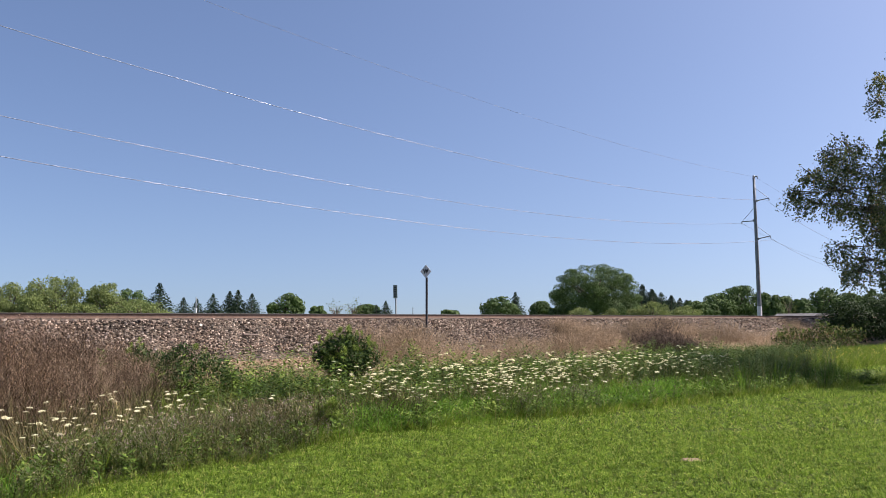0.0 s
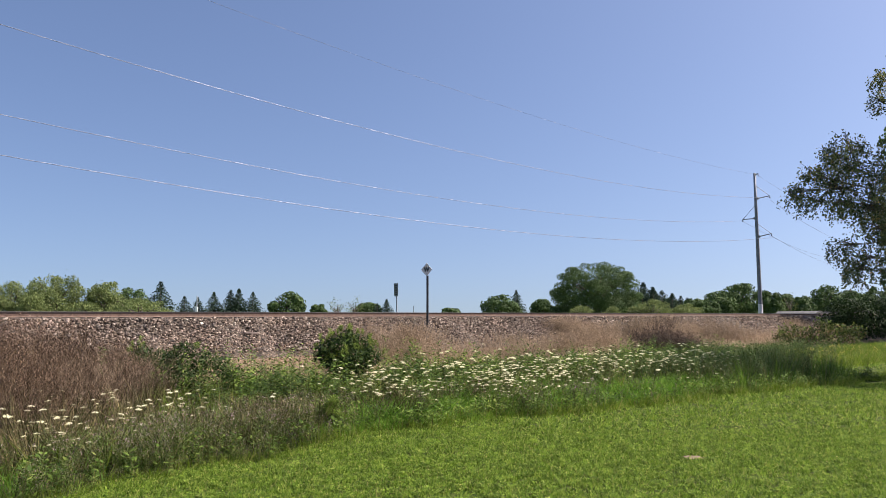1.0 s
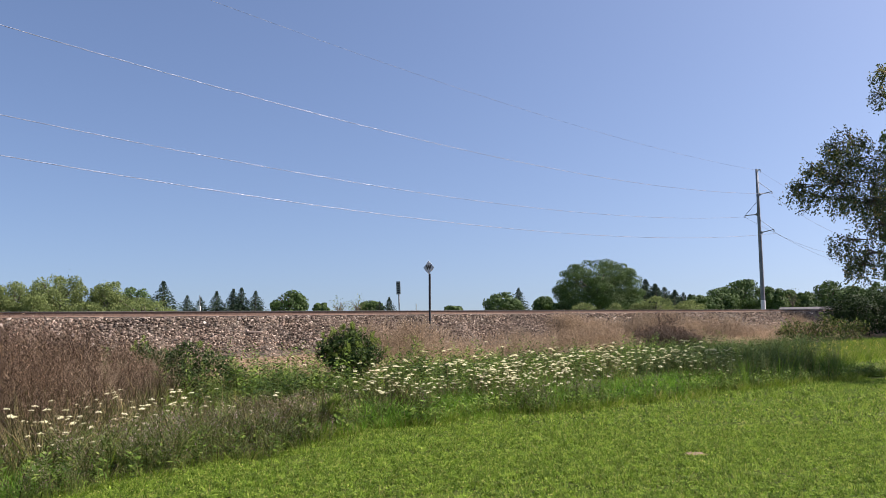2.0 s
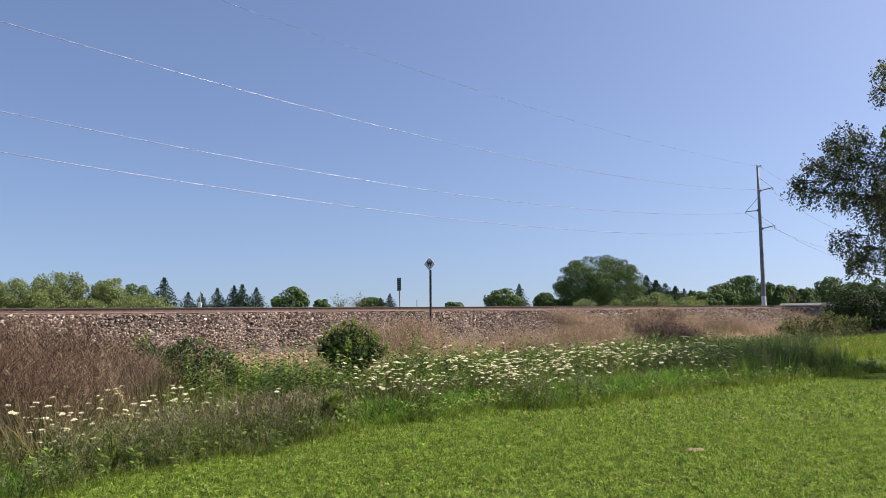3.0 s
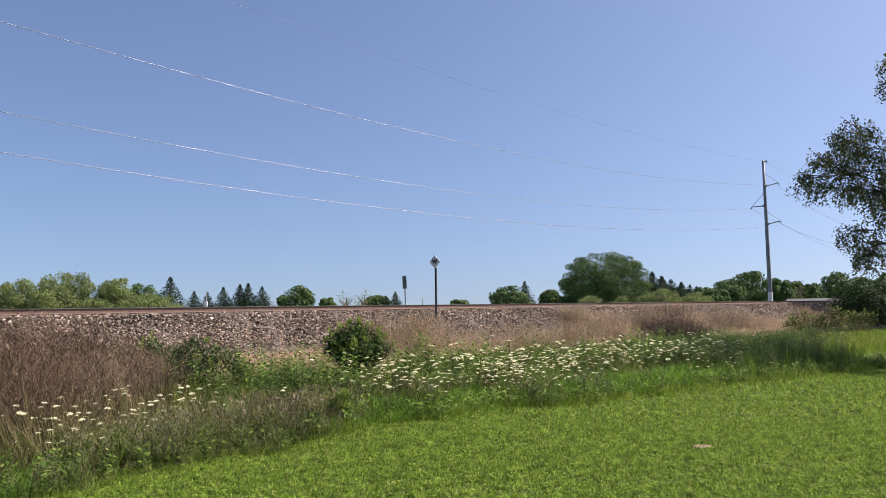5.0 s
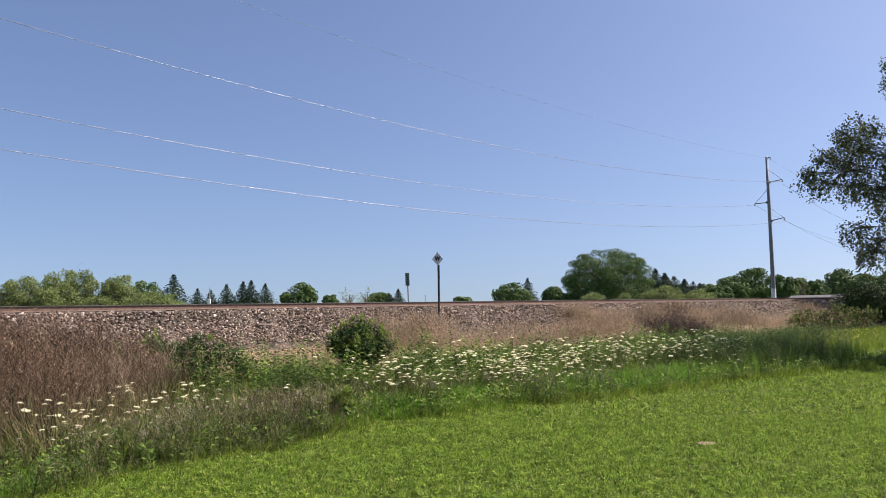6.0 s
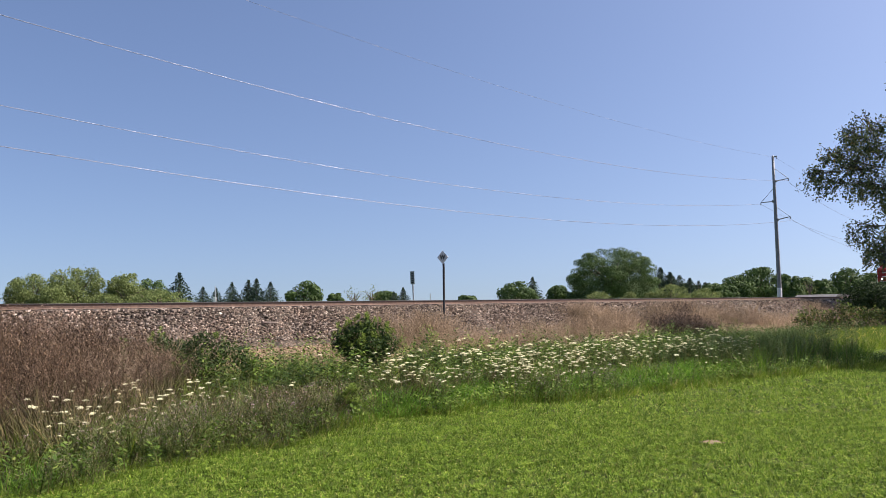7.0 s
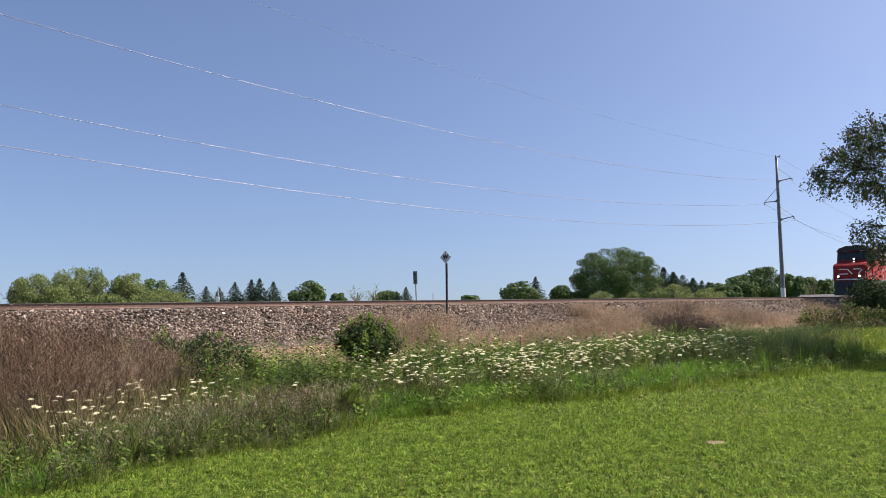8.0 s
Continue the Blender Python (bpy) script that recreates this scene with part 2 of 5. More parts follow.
def box(bm, cx, cy, cz, sx, sy, sz, bevel=0.0, rot=None):
    r = bmesh.ops.create_cube(bm, size=1)
    bmesh.ops.scale(bm, vec=(sx, sy, sz), verts=r["verts"])
    if rot is not None:
        bmesh.ops.rotate(bm, cent=(0, 0, 0), matrix=rot, verts=r["verts"])
    bmesh.ops.translate(bm, vec=(cx, cy, cz), verts=r["verts"])
    if bevel:
        edges = list({e for v in r["verts"] for e in v.link_edges})
        bmesh.ops.bevel(bm, geom=edges, offset=bevel, segments=2, affect="EDGES", profile=0.6)
    return bm


def rod(bm, a, b, r0, r1=None, sides=8):
    a, b = Vector(a), Vector(b)
    d = b - a
    m = Matrix.Translation((a + b) / 2) @ d.to_track_quat("Z", "Y").to_matrix().to_4x4()
    bmesh.ops.create_cone(bm, cap_ends=True, segments=sides, radius1=r0, radius2=r0 if r1 is None else r1, depth=d.length, matrix=m)
    return bm


def tube(bm, points, radii, sides=6):
    """A bent, tapering tube through the points."""
    rings = []
    for i, p in enumerate(points):
        p = Vector(p)
        d = (Vector(points[min(i + 1, len(points) - 1)]) - Vector(points[max(i - 1, 0)])).normalized()
        q = d.to_track_quat("Z", "Y")
        rings.append([bm.verts.new(p + q @ Vector((math.cos(a) * radii[i], math.sin(a) * radii[i], 0)))
                      for a in (2 * math.pi * k / sides for k in range(sides))])
    for a, b in zip(rings, rings[1:]):
        for k in range(sides):
            bm.faces.new((a[k], a[(k + 1) % sides], b[(k + 1) % sides], b[k]))
    bm.faces.new(rings[-1])
    return bm


def prism(bm, outline, y0, y1):
    """Extrudes an outline of (x, z) from y0 to y1."""
    a = [bm.verts.new((x, y0, z)) for x, z in outline]
    b = [bm.verts.new((x, y1, z)) for x, z in outline]
    for i in range(len(outline)):
        j = (i + 1) % len(outline)
        bm.faces.new((a[i], a[j], b[j], b[i]))
    bm.faces.new(a[::-1])
    bm.faces.new(b)
    bmesh.ops.recalc_face_normals(bm, faces=bm.faces)
    return bm


class Shape:
    """Triangles of one small plant or stone, gathered to be strewn."""

    def __init__(self):
        self.v, self.f, self.m = [], [], []

    def tri(self, a, b, c, m=0):
        k = len(self.v)
        self.v += [a, b, c]
        self.f.append((k, k + 1, k + 2))
        self.m.append(m)

    def quad(self, a, b, c, d, m=0):
        k = len(self.v)
        self.v += [a, b, c, d]
        self.f += [(k, k + 1, k + 2), (k, k + 2, k + 3)]
        self.m += [m, m]

    def blade(self, base, tip, width, bend=0.0, m=0, side=None, segs=2):
        """A flat tapering blade, bent over towards its tip."""
        base, tip = Vector(base), Vector(tip)
        d = tip - base
        out = Vector((d.x, d.y, 0))
        if out.length < 1e-5:
            out = Vector((1, 0, 0))
        out.normalize()
        s = (side or Vector((-out.y, out.x, 0))) * width / 2
        k = len(self.v)
        for i in range(segs):
            t = i / segs
            p = base + d * t + Vector((0, 0, bend * 4 * t * (1 - t)))
            w = 1 - 0.55 * t
            self.v += [p - s * w, p + s * w]
        self.v.append(tip)
        for i in range(segs - 1):
            a = k + 2 * i
            self.f += [(a, a + 1, a + 3), (a, a + 3, a + 2)]
            self.m += [m, m]
        a = k + 2 * (segs - 1)
        self.f.append((a, a + 1, a + 2))
        self.m.append(m)

    def leaf(self, base, tip, width, m=0, roll=0.0):
        """A pointed leaf, folded a little along its rib."""
        base, tip = Vector(base), Vector(tip)
        d = tip - base
        s = d.cross(Vector((0, 0, 1)))
        if s.length < 1e-6:
            s = Vector((1, 0, 0))
        s.normalize()
        s = Matrix.Rotation(roll, 3, d.normalized()) @ s * width / 2
        mid = base + d * 0.45
        k = len(self.v)
        self.v += [base, mid - s, tip, mid + s]
        self.f += [(k, k + 1, k + 2), (k, k + 2, k + 3)]
        self.m += [m, m]

    def arrays(self):
        return np.array([tuple(p) for p in self.v], float), np.array(self.f, int), np.array(self.m, int)


def strewn(name, shapes, places, materials, label="", category="", kind="stuff", parent=None):
    """One mesh of many copies of the shapes. places: rows of x, y, z, turn, size, lean_x, lean_y."""
    places = np.asarray(places, float)
    rng = np.random.default_rng(len(places) + len(name))
    pick = rng.integers(0, len(shapes), len(places))
    vs, fs, ms, base = [], [], [], 0
    for i, sh in enumerate(shapes):
        v, f, m = sh.arrays()
        p = places[pick == i]
        if not len(p):
            continue
        c, s = np.cos(p[:, 3])[:, None], np.sin(p[:, 3])[:, None]
        k = p[:, 4][:, None]
        x, y, z = v[:, 0][None], v[:, 1][None], v[:, 2][None]
        out = np.stack([(x * c - y * s) * k + z * k * p[:, 5][:, None] + p[:, 0][:, None],
                        (x * s + y * c) * k + z * k * p[:, 6][:, None] + p[:, 1][:, None],
                        z * k + p[:, 2][:, None]], -1)
        vs.append(out.reshape(-1, 3))
        fs.append((f[None] + (np.arange(len(p)) * len(v))[:, None, None] + base).reshape(-1, 3))
        ms.append(np.tile(m, len(p)))
        base += len(v) * len(p)
    return raw_mesh(name, np.concatenate(vs), np.concatenate(fs), np.concatenate(ms), materials, label, category, kind, parent)


def raw_mesh(name, v, f, mi, materials, label="", category="", kind="", parent=None):
    me = bpy.data.meshes.new(name)
    me.vertices.add(len(v))
    me.vertices.foreach_set("co", v.astype(np.float32).ravel())
    me.loops.add(len(f) * 3)
    me.loops.foreach_set("vertex_index", f.astype(np.int32).ravel())
    me.polygons.add(len(f))
    me.polygons.foreach_set("loop_start", np.arange(0, len(f) * 3, 3, dtype=np.int32))
    me.polygons.foreach_set("material_index", mi.astype(np.int32))
    me.update(calc_edges=True)
    for m in materials:
        me.materials.append(m)
    ob = new(name, me)
    ob.parent = parent
    return tagged(ob, label, category, kind=kind)


# ---- the lie of the land ----
def lawn_edge(s):
    """How far the mown turf reaches towards the track."""
    return 7.22 + 0.24 / (1 + np.exp(-(s - 14.0) / 2.0)) + 0.46 * np.exp(-((s - 7) / 2.6) ** 2) - 2.2 / (1 + np.exp(-(s - 14.5) / 2.2)) - 0.05 * np.exp(-((s - 2.5) / 2.0) ** 2) + 0.13 * np.sin(s * 2.3) + 0.07 * np.sin(s * 5.1)


def rise(s, n):
    """Height of the earth."""
    n = np.asarray(n, float)
    bank = np.clip((n - 17.0) / 3.5, 0, 1)
    back = np.clip((34.0 - n) / 6.0, 0, 1)
    bank = np.minimum(bank * bank * (3 - 2 * bank), back * back * (3 - 2 * back))
    ditch = 0.42 * np.exp(-((n - 14.2) / 2.6) ** 2) / (1 + np.exp(-(np.asarray(s, float) - 12.5) / 1.2))
    return 0.35 * bank - ditch + 0.03 * np.sin(s * 0.7) * np.sin(n * 0.55 + 1) * np.clip(n / 4, 0, 1)


def spread(count, s0, s1, n0, n1, seed, keep=None):
    """Random places in a strip along the track, inside the wedge that is looked over."""
    rng = np.random.default_rng(seed)
    s, n = rng.uniform(s0, s1, count), rng.uniform(n0, n1, count)
    x, y = (s - n) * C45, (s + n) * C45
    ok = (np.abs(x) < 0.66 * y + 1.2) & (y > 4.0)
    if keep is not None:
        ok &= keep(s, n, rng.random(count))
    return s[ok], n[ok], rng


def rows_of(s, n, rng, low, high, lean=0.15, drop=0.02):
    c = len(s)
    z = rise(s, n) - drop
    return np.stack([(s - n) * C45, (s + n) * C45, z, rng.uniform(0, 6.283, c), rng.uniform(low, high, c),
                     rng.normal(0, lean, c), rng.normal(0, lean, c)], 1)


def waves(s, n, k=1.0, seed=0.0):
    """A smooth patchiness between 0 and 1."""
    return 0.5 + 0.25 * (np.sin(s * 1.3 * k + seed) * np.cos(n * 1.7 * k + seed * 2) + np.sin(s * 0.53 * k + n * 0.9 * k + seed * 3))


def build_ground():
    steps = sorted(set([-2500, -900, -300, -120, -60, -30] + list(np.arange(-16, 16.1, 1.0)) + list(np.arange(16, 36.1, 0.5)) + [40, 50, 70, 110, 200, 400, 900, 2500]))
    along = sorted(set([-2500, -900, -300, -120, -60, -30] + list(np.arange(-16, 80.1, 1.0)) + [90, 110, 150, 250, 400, 900, 2500]))
    bm = bmesh.new()
    grid = [[bm.verts.new(tr(s, n, float(rise(s, n)))) for n in steps] for s in along]
    for i in range(len(along) - 1):
        for j in range(len(steps) - 1):
            bm.faces.new((grid[i][j], grid[i + 1][j], grid[i + 1][j + 1], grid[i][j + 1]))
    bmesh.ops.recalc_face_normals(bm, faces=bm.faces)
    g = part("ground", bm, EARTH, smooth=True)
    tagged(g, "mown green turf running into weedy trackside earth and far fields", "ground", kind="structure")


build_ground()

# ---- railway ----
NC, RAIL_TOP = 24.0, 1.735
TRACK = Matrix.Rotation(radians(45), 4, "Z")   # local x along the track, local y away from the lawn


def build_ballast():
    bm = bmesh.new()
    prof = [(19.6, 0.1), (20.3, 0.55), (21.85, 1.47), (22.2, 1.53), (25.8, 1.53), (26.2, 1.47), (28.2, 0.1)]
    ss = [-120, -60] + list(np.arange(-20, 90.1, 0.5)) + [120, 180, 300]
    rng = random.Random(4)
    grid = []
    for s in ss:
        grid.append([bm.verts.new((s, n + rng.uniform(-.05, .05), z + rng.uniform(-.03, .03))) for n, z in prof])
    for a, b in zip(grid, grid[1:]):
        for k in range(len(prof) - 1):
            bm.faces.new((a[k], b[k], b[k + 1], a[k + 1]))
    bmesh.ops.recalc_face_normals(bm, faces=bm.faces)
    bed = part("ballast_bed", bm, FINES)
    bed.matrix_world = TRACK
    tagged(bed, "banked bed of pinkish grey crushed stone under the rails", "ballast", kind="structure")
    # crushed stone on the near shoulder
    shapes = []
    for i in range(14):
        b = bmesh.new()
        bmesh.ops.create_cube(b, size=1.45)
        bmesh.ops.triangulate(b, faces=b.faces)
        r = random.Random(50 + i)
        st = Vector((r.uniform(.8, 1.25), r.uniform(.65, 1.0), r.uniform(.5, .8)))
        for v in b.verts:
            v.co = Vector((v.co.x * st.x * r.uniform(.6, 1.25), v.co.y * st.y * r.uniform(.6, 1.25), v.co.z * st.z * r.uniform(.6, 1.25)))
        sh = Shape()
        sh.v = [v.co.copy() for v in b.verts]
        sh.f = [tuple(v.index for v in f.verts) for f in b.faces]
        sh.m = [0] * len(sh.f)
        b.free()
        shapes.append(sh)
    rng = np.random.default_rng(7)

    def shoulder(count, s0, s1, low, high):
        s = rng.uniform(s0, s1, count)
        t = rng.uniform(0, 2.65, count)
        n = np.where(t < 1.95, 20.2 + t * 0.846, 21.85 + (t - 1.95))
        z = np.where(t < 1.95, 0.49 + t * 0.51, 1.49)
        k = rng.uniform(low, high, count)
        return np.stack([s, n - 0.01, z + rng.uniform(-0.01, 0.03, count), rng.uniform(0, 6.28, count), k, rng.normal(0, .4, count), rng.normal(0, .4, count)], 1)
    rows = np.concatenate([shoulder(22000, 2.5, 32, 0.022, 0.048), shoulder(5200, 32, 62, 0.035, 0.07), shoulder(900, 62, 100, 0.05, 0.09)])
    strewn("ballast_stones", shapes, rows, [STONE], "loose crushed ballast stones in pink, grey and buff", "", "stuff", bed)
    s, n = rng.uniform(3.0, 17.0, 6500), rng.uniform(15.4, 20.6, 6500)
    ok = rng.random(6500) < np.clip((n - 15.2) / 1.5, 0, 1)
    s, n = s[ok], n[ok]
    apron = np.stack([s, n, np.maximum(rise(s, n), np.where(n > 19.6, .1 + (n - 19.6) * .643, -9)) + rng.uniform(-.005, .02, len(s)), rng.uniform(0, 6.28, len(s)), rng.uniform(.016, .042, len(s)), rng.normal(0, .4, len(s)), rng.normal(0, .4, len(s))], 1)
    strewn("foot_gravel", shapes, apron, [GRAVEL], "small dusty tan gravel spilled at the foot of the bank", "", "stuff", bed)
    meshes = []
    for i, sh in enumerate(shapes):
        v, f, m = sh.arrays()
        me = bpy.data.meshes.new("stone")
        me.from_pydata([tuple(p) for p in v], [], [tuple(int(a) for a in t) for t in f])
        me.materials.append(STONE_ONE)
        meshes.append(me)
    for i, r in enumerate(shoulder(300, 4.5, 15, 0.045, 0.068)):
        ob = new("stone", meshes[i % len(meshes)])
        ob.parent = bed
        ob.matrix_basis = Matrix.LocRotScale(Vector(r[:3]) + Vector((0, -0.02, 0.02)), Euler((r[5], r[6], r[3])), (r[4],) * 3)
    return bed


build_ballast()


def build_track():
    h = RAIL_TOP
    outline = [(-.07, 0), (.07, 0), (.07, .012), (.012, .03), (.010, .125), (.036, .135), (.037, .162), (.03, .17), (-.03, .17), (-.037, .162), (-.036, .135), (-.010, .125), (-.012, .03), (-.07, .012)]
    for off, words in ((-0.755, "rusty brown steel rail with a dark head"), (0.755, "rusty brown steel rail behind its twin")):
        bm = bmesh.new()
        prism(bm, outline, -120, 300)
        for f in bm.faces:
            if f.calc_center_median().z > 0.13:
                f.material_index = 1
        rail = part("rail", bm, [RAIL_RUST, RAIL_HEAD])
        rail.matrix_world = TRACK @ Matrix.Translation((0, NC + off, h - .17)) @ pose(0, 0, 0, 0, 0, -90)
        tagged(rail, words, "rail", "rails of the track", "structure")
        if off < 0:
            bm = bmesh.new()
            box(bm, 0, 0, 0, .05, .03, .055, .006)
            first = part("rail_anchor", bm, IRON, rail)
            first.location = (-0.085, 3, 0.02)
            for k in range(1, 30):
                c = first.copy()
                scene.collection.objects.link(c)
                c.location = (-0.085, 3 + 2.05 * k, 0.02)
    bm = bmesh.new()
    box(bm, 0, 0, 0, .23, 2.6, .18, .012)
    tie = part("crosstie", bm, TIE)
    tie.matrix_world = TRACK @ Matrix.Translation((-4, NC, h - .17 - .094))
    tagged(tie, "dark creosoted timber crosstie bedded in ballast", "crosstie", "ties under the rails", "structure")
    for k in range(1, 150):
        copy_thing(tie, TRACK @ Matrix.Translation((-4 + .53 * k, NC, h - .17 - .094)))


build_track()


def build_whistle_post():
    base = tr(20.36, 21.3, 1.0)
    ob = holder("whistle_post", Matrix.Translation(base) @ pose(0, 0, 0, 0, 0, -35), "white diamond whistle board with black letter on dark steel post", "railway sign")
    bm = bmesh.new()
    box(bm, 0, 0, 1.09, .07, .012, 2.2, .003)
    box(bm, -.03, 0.025, 1.09, .012, .05, 2.2)
    box(bm, .03, 0.025, 1.09, .012, .05, 2.2)
    part("post", bm, DARKSTEEL, ob)
    bm = bmesh.new()
    box(bm, 0, -.035, 2.43, .385, .012, .385, .004, Matrix.Rotation(radians(45), 3, "Y"))
    board = part("board", bm, SIGN_WHITE, ob)
    t = bpy.data.curves.new("letter", "FONT")
    t.body, t.size, t.extrude, t.align_x, t.align_y = "W", .235, .002, "CENTER", "CENTER"
    t.offset = 0.016
    t.materials.append(SIGN_BLACK)
    tx = new("letter", t)
    tx.parent = board
    tx.matrix_basis = pose(0, -.0445, 2.43, 90, 0, 0)
    for z in (2.29, 2.57):
        bm = bmesh.new()
        rod(bm, (0, -.05, z), (0, .03, z), .010, sides=6)
        part("bolt", bm, IRON, ob)


def build_marker():
    ob = holder("mile_marker", Matrix.Translation((-2.50, 40.0, 0.2)) @ pose(0, 0, 0, 0, -1.5, -18), "narrow grey-green trackside marker plate on galvanised post", "railway sign")
    bm = bmesh.new()
    box(bm, 0, 0, 1.5, .07, .06, 3.0, .006)
    part("post", bm, GALV, ob)
    bm = bmesh.new()
    box(bm, 0, -.045, 2.8, .24, .02, .70, .005)
    plate = part("plate", bm, MARK_GREEN, ob)
    for k, z in enumerate((3.02, 2.9, 2.78, 2.66, 2.55)):
        bm = bmesh.new()
        box(bm, 0, -.058, z, .13, .004, .06)
        part("bar", bm, SIGN_BLACK, plate)


def build_wood_scrap():
    bm = bmesh.new()
    box(bm, 0, 0, 0, .55, .09, .06, .012)
    r = random.Random(5)
    for v in bm.verts:
        v.co += Vector((r.uniform(-.02, .02), r.uniform(-.01, .01), r.uniform(-.01, .01)))
    ob = part("wood_scrap", bm, TIE)
    ob.matrix_world = TRACK @ Matrix.Translation((12.35, 21.0, 1.04)) @ pose(0, 0, 0, 32, 3, 6)
    tagged(ob, "dark splintered scrap of tie timber on ballast", "timber")


def build_gravel_road():
    """A low gravel approach behind the track."""
    bm = bmesh.new()
    prof = [(0, .2), (3.2, 2.05), (20, 2.2), (26, .2)]
    prism(bm, prof, -3, 3)
    ob = part("gravel_road", bm, ROADDUST)
    ob.matrix_world = Matrix.Translation((38.6, 86.0, .0)) @ pose(0, 0, 0, 0, 0, 20)
    tagged(ob, "pale grey gravel road ramp behind the railway", "road", kind="structure")


build_whistle_post()
build_marker()
build_wood_scrap()
build_gravel_road()

# ---- power line ----
PS, PN = 71.4, 28.6


def build_power_pole():
    ob = holder("power_pole", Matrix.Translation(tr(PS, PN, 0.2)) @ pose(0, 0, 0, 0, -.6, 45), "tall grey steel power pole with three braced arms", "power pole")
    bm = bmesh.new()
    tube(bm, [(0, 0, 0), (0, 0, 4), (0, 0, 8), (0, 0, 12), (0, 0, 15.1)], [.21, .19, .165, .14, .115], 12)
    part("shaft", bm, STEEL, ob, smooth=True)
    bm = bmesh.new()
    rod(bm, (0, 0, 1.2), (0, 0, 2.45), .225, .215, 12)
    part("sleeve", bm, PALE, ob, "pale sleeve round the pole's foot")
    bm = bmesh.new()
    box(bm, 0, -.16, 15.0, .10, .42, .10, .01)
    rod(bm, (0, -.34, 15.0), (0, -.34, 14.75), .03, sides=6)
    part("cap_bracket", bm, STEEL, ob)
    for side, low, tipz, high in ((-1, 12.6, 12.75, 13.85), (1, 10.7, 10.72, 11.95), (-1, 8.9, 9.12, 10.15)):
        bm = bmesh.new()
        rod(bm, (0, 0, low), (0, side * 1.35, tipz), .055, .04, 8)
        box(bm, 0, side * .2, low + .02, .16, .12, .22, .01)
        arm = part("arm", bm, STEEL, ob)
        bm = bmesh.new()
        rod(bm, (0, side * .1, high), (0, side * 1.33, tipz), .022, sides=6)
        part("strut", bm, STEEL, arm)
        bm = bmesh.new()
        rod(bm, (0, side * 1.35, tipz), (0, side * 1.35, tipz - .25), .02, sides=6)
        for k in range(4):
            rod(bm, (0, side * 1.35, tipz - .05 - .05 * k), (0, side * 1.35, tipz - .075 - .05 * k), .06, sides=8)
        part("insulator", bm, INSUL, arm)


def build_wires():
    """Each span hangs in a parabola: curvature, lowest place along the track and its height."""
    left = [(PN - 1.35, .001386, 30.67, 10.466), (PN + 1.35, .001289, 27.86, 8.357), (PN - 1.35, .001254, 26.42, 6.40), (PN, .001008, 41.3, 14.30)]
    right = [(PN - 1.35, .002916, 102.9, 9.63), (PN + 1.35, .0029, 99.9, 8.40), (PN - 1.35, .00306, 99.1, 6.74), (PN, .0022, 104.0, 12.95)]
    for rows, a0, a1 in ((left, -14.0, PS), (right, PS, 132.0)):
        for k, (n, a, s0, z0) in enumerate(rows):
            pts = []
            for i in range(41):
                s = a0 + (a1 - a0) * i / 40
                pts.append(tr(s, n, z0 + a * (s - s0) ** 2))
            bm = bmesh.new()
            tube(bm, pts, [.0115 if k < 3 else .006] * 41, 8)
            w = part("power_wire", bm, WIRE if k < 3 else STEELWIRE, smooth=True)
            tagged(w, "thin sagging aluminium power wire hung from the pole" if k < 3 else "very thin ground wire strung from the pole's top", "power line", "wires on the pole")


def utility_post(x, y, top, box_z, label):
    ob = holder("utility_post", Matrix.Translation((x, y, 0)), label, "post", "posts beyond the track")
    bm = bmesh.new()
    rod(bm, (0, 0, 0), (0, 0, top), .10, .08, 8)
    part("shaft", bm, GALV, ob)
    if box_z:
        bm = bmesh.new()
        box(bm, 0, -.2, box_z, .45, .3, .8, .04)
        part("meter_box", bm, PALE, ob, "white metal box")


build_power_pole()
build_wires()
utility_post(-40.1, 120.0, 4.9, 2.7, "thin pale post with white box between conifers")
utility_post(-6.1, 150.0, 3.6, 0, "short thin pale post in the far field")

# ---- trees ----
def leaf_cloud(rng, blobs, count, size, droop=0.3, hollow=0.55, aspect=0.5, stray=0.07, loose=0.45):
    """Leaves in a set of ellipsoids (x, y, z, rx, ry, rz), densest near their skins."""
    b = np.asarray(blobs, float)
    vol = b[:, 3] * b[:, 4] + b[:, 3] * b[:, 5]
    pick = rng.choice(len(b), count, p=vol / vol.sum())
    d = rng.normal(size=(count, 3))
    d /= np.linalg.norm(d, axis=1)[:, None]
    r = hollow + (1 - hollow) * rng.random(count) ** 0.6
    r *= 1 + stray * rng.normal(size=count) * (rng.random(count) < 0.35)
    c = b[pick, :3] + d * r[:, None] * b[pick, 3:]
    face = d + rng.normal(0, loose, (count, 3))
    axis = np.cross(face, rng.normal(size=(count, 3))) + d * .25 + np.array([0, 0, -droop])
    axis /= np.linalg.norm(axis, axis=1)[:, None] + 1e-9
    side = np.cross(axis, face)
    side /= np.linalg.norm(side, axis=1)[:, None] + 1e-9
    L = (size * rng.uniform(.6, 1.4, count))[:, None]
    v = np.stack([c - axis * L * .5, c - side * L * aspect * .5, c + axis * L * .5, c + side * L * aspect * .5], 1).reshape(-1, 3)
    k = np.arange(count)[:, None] * 4
    f = np.stack([k + [0, 1, 2], k + [0, 2, 3]], 1).reshape(-1, 3)
    return v, f


def crown(name, parent, rng, blobs, count, size, mat, **kw):
    v, f = leaf_cloud(rng, blobs, count, size, **kw)
    return raw_mesh(name, v, f, np.zeros(len(f)), [mat], parent=parent)


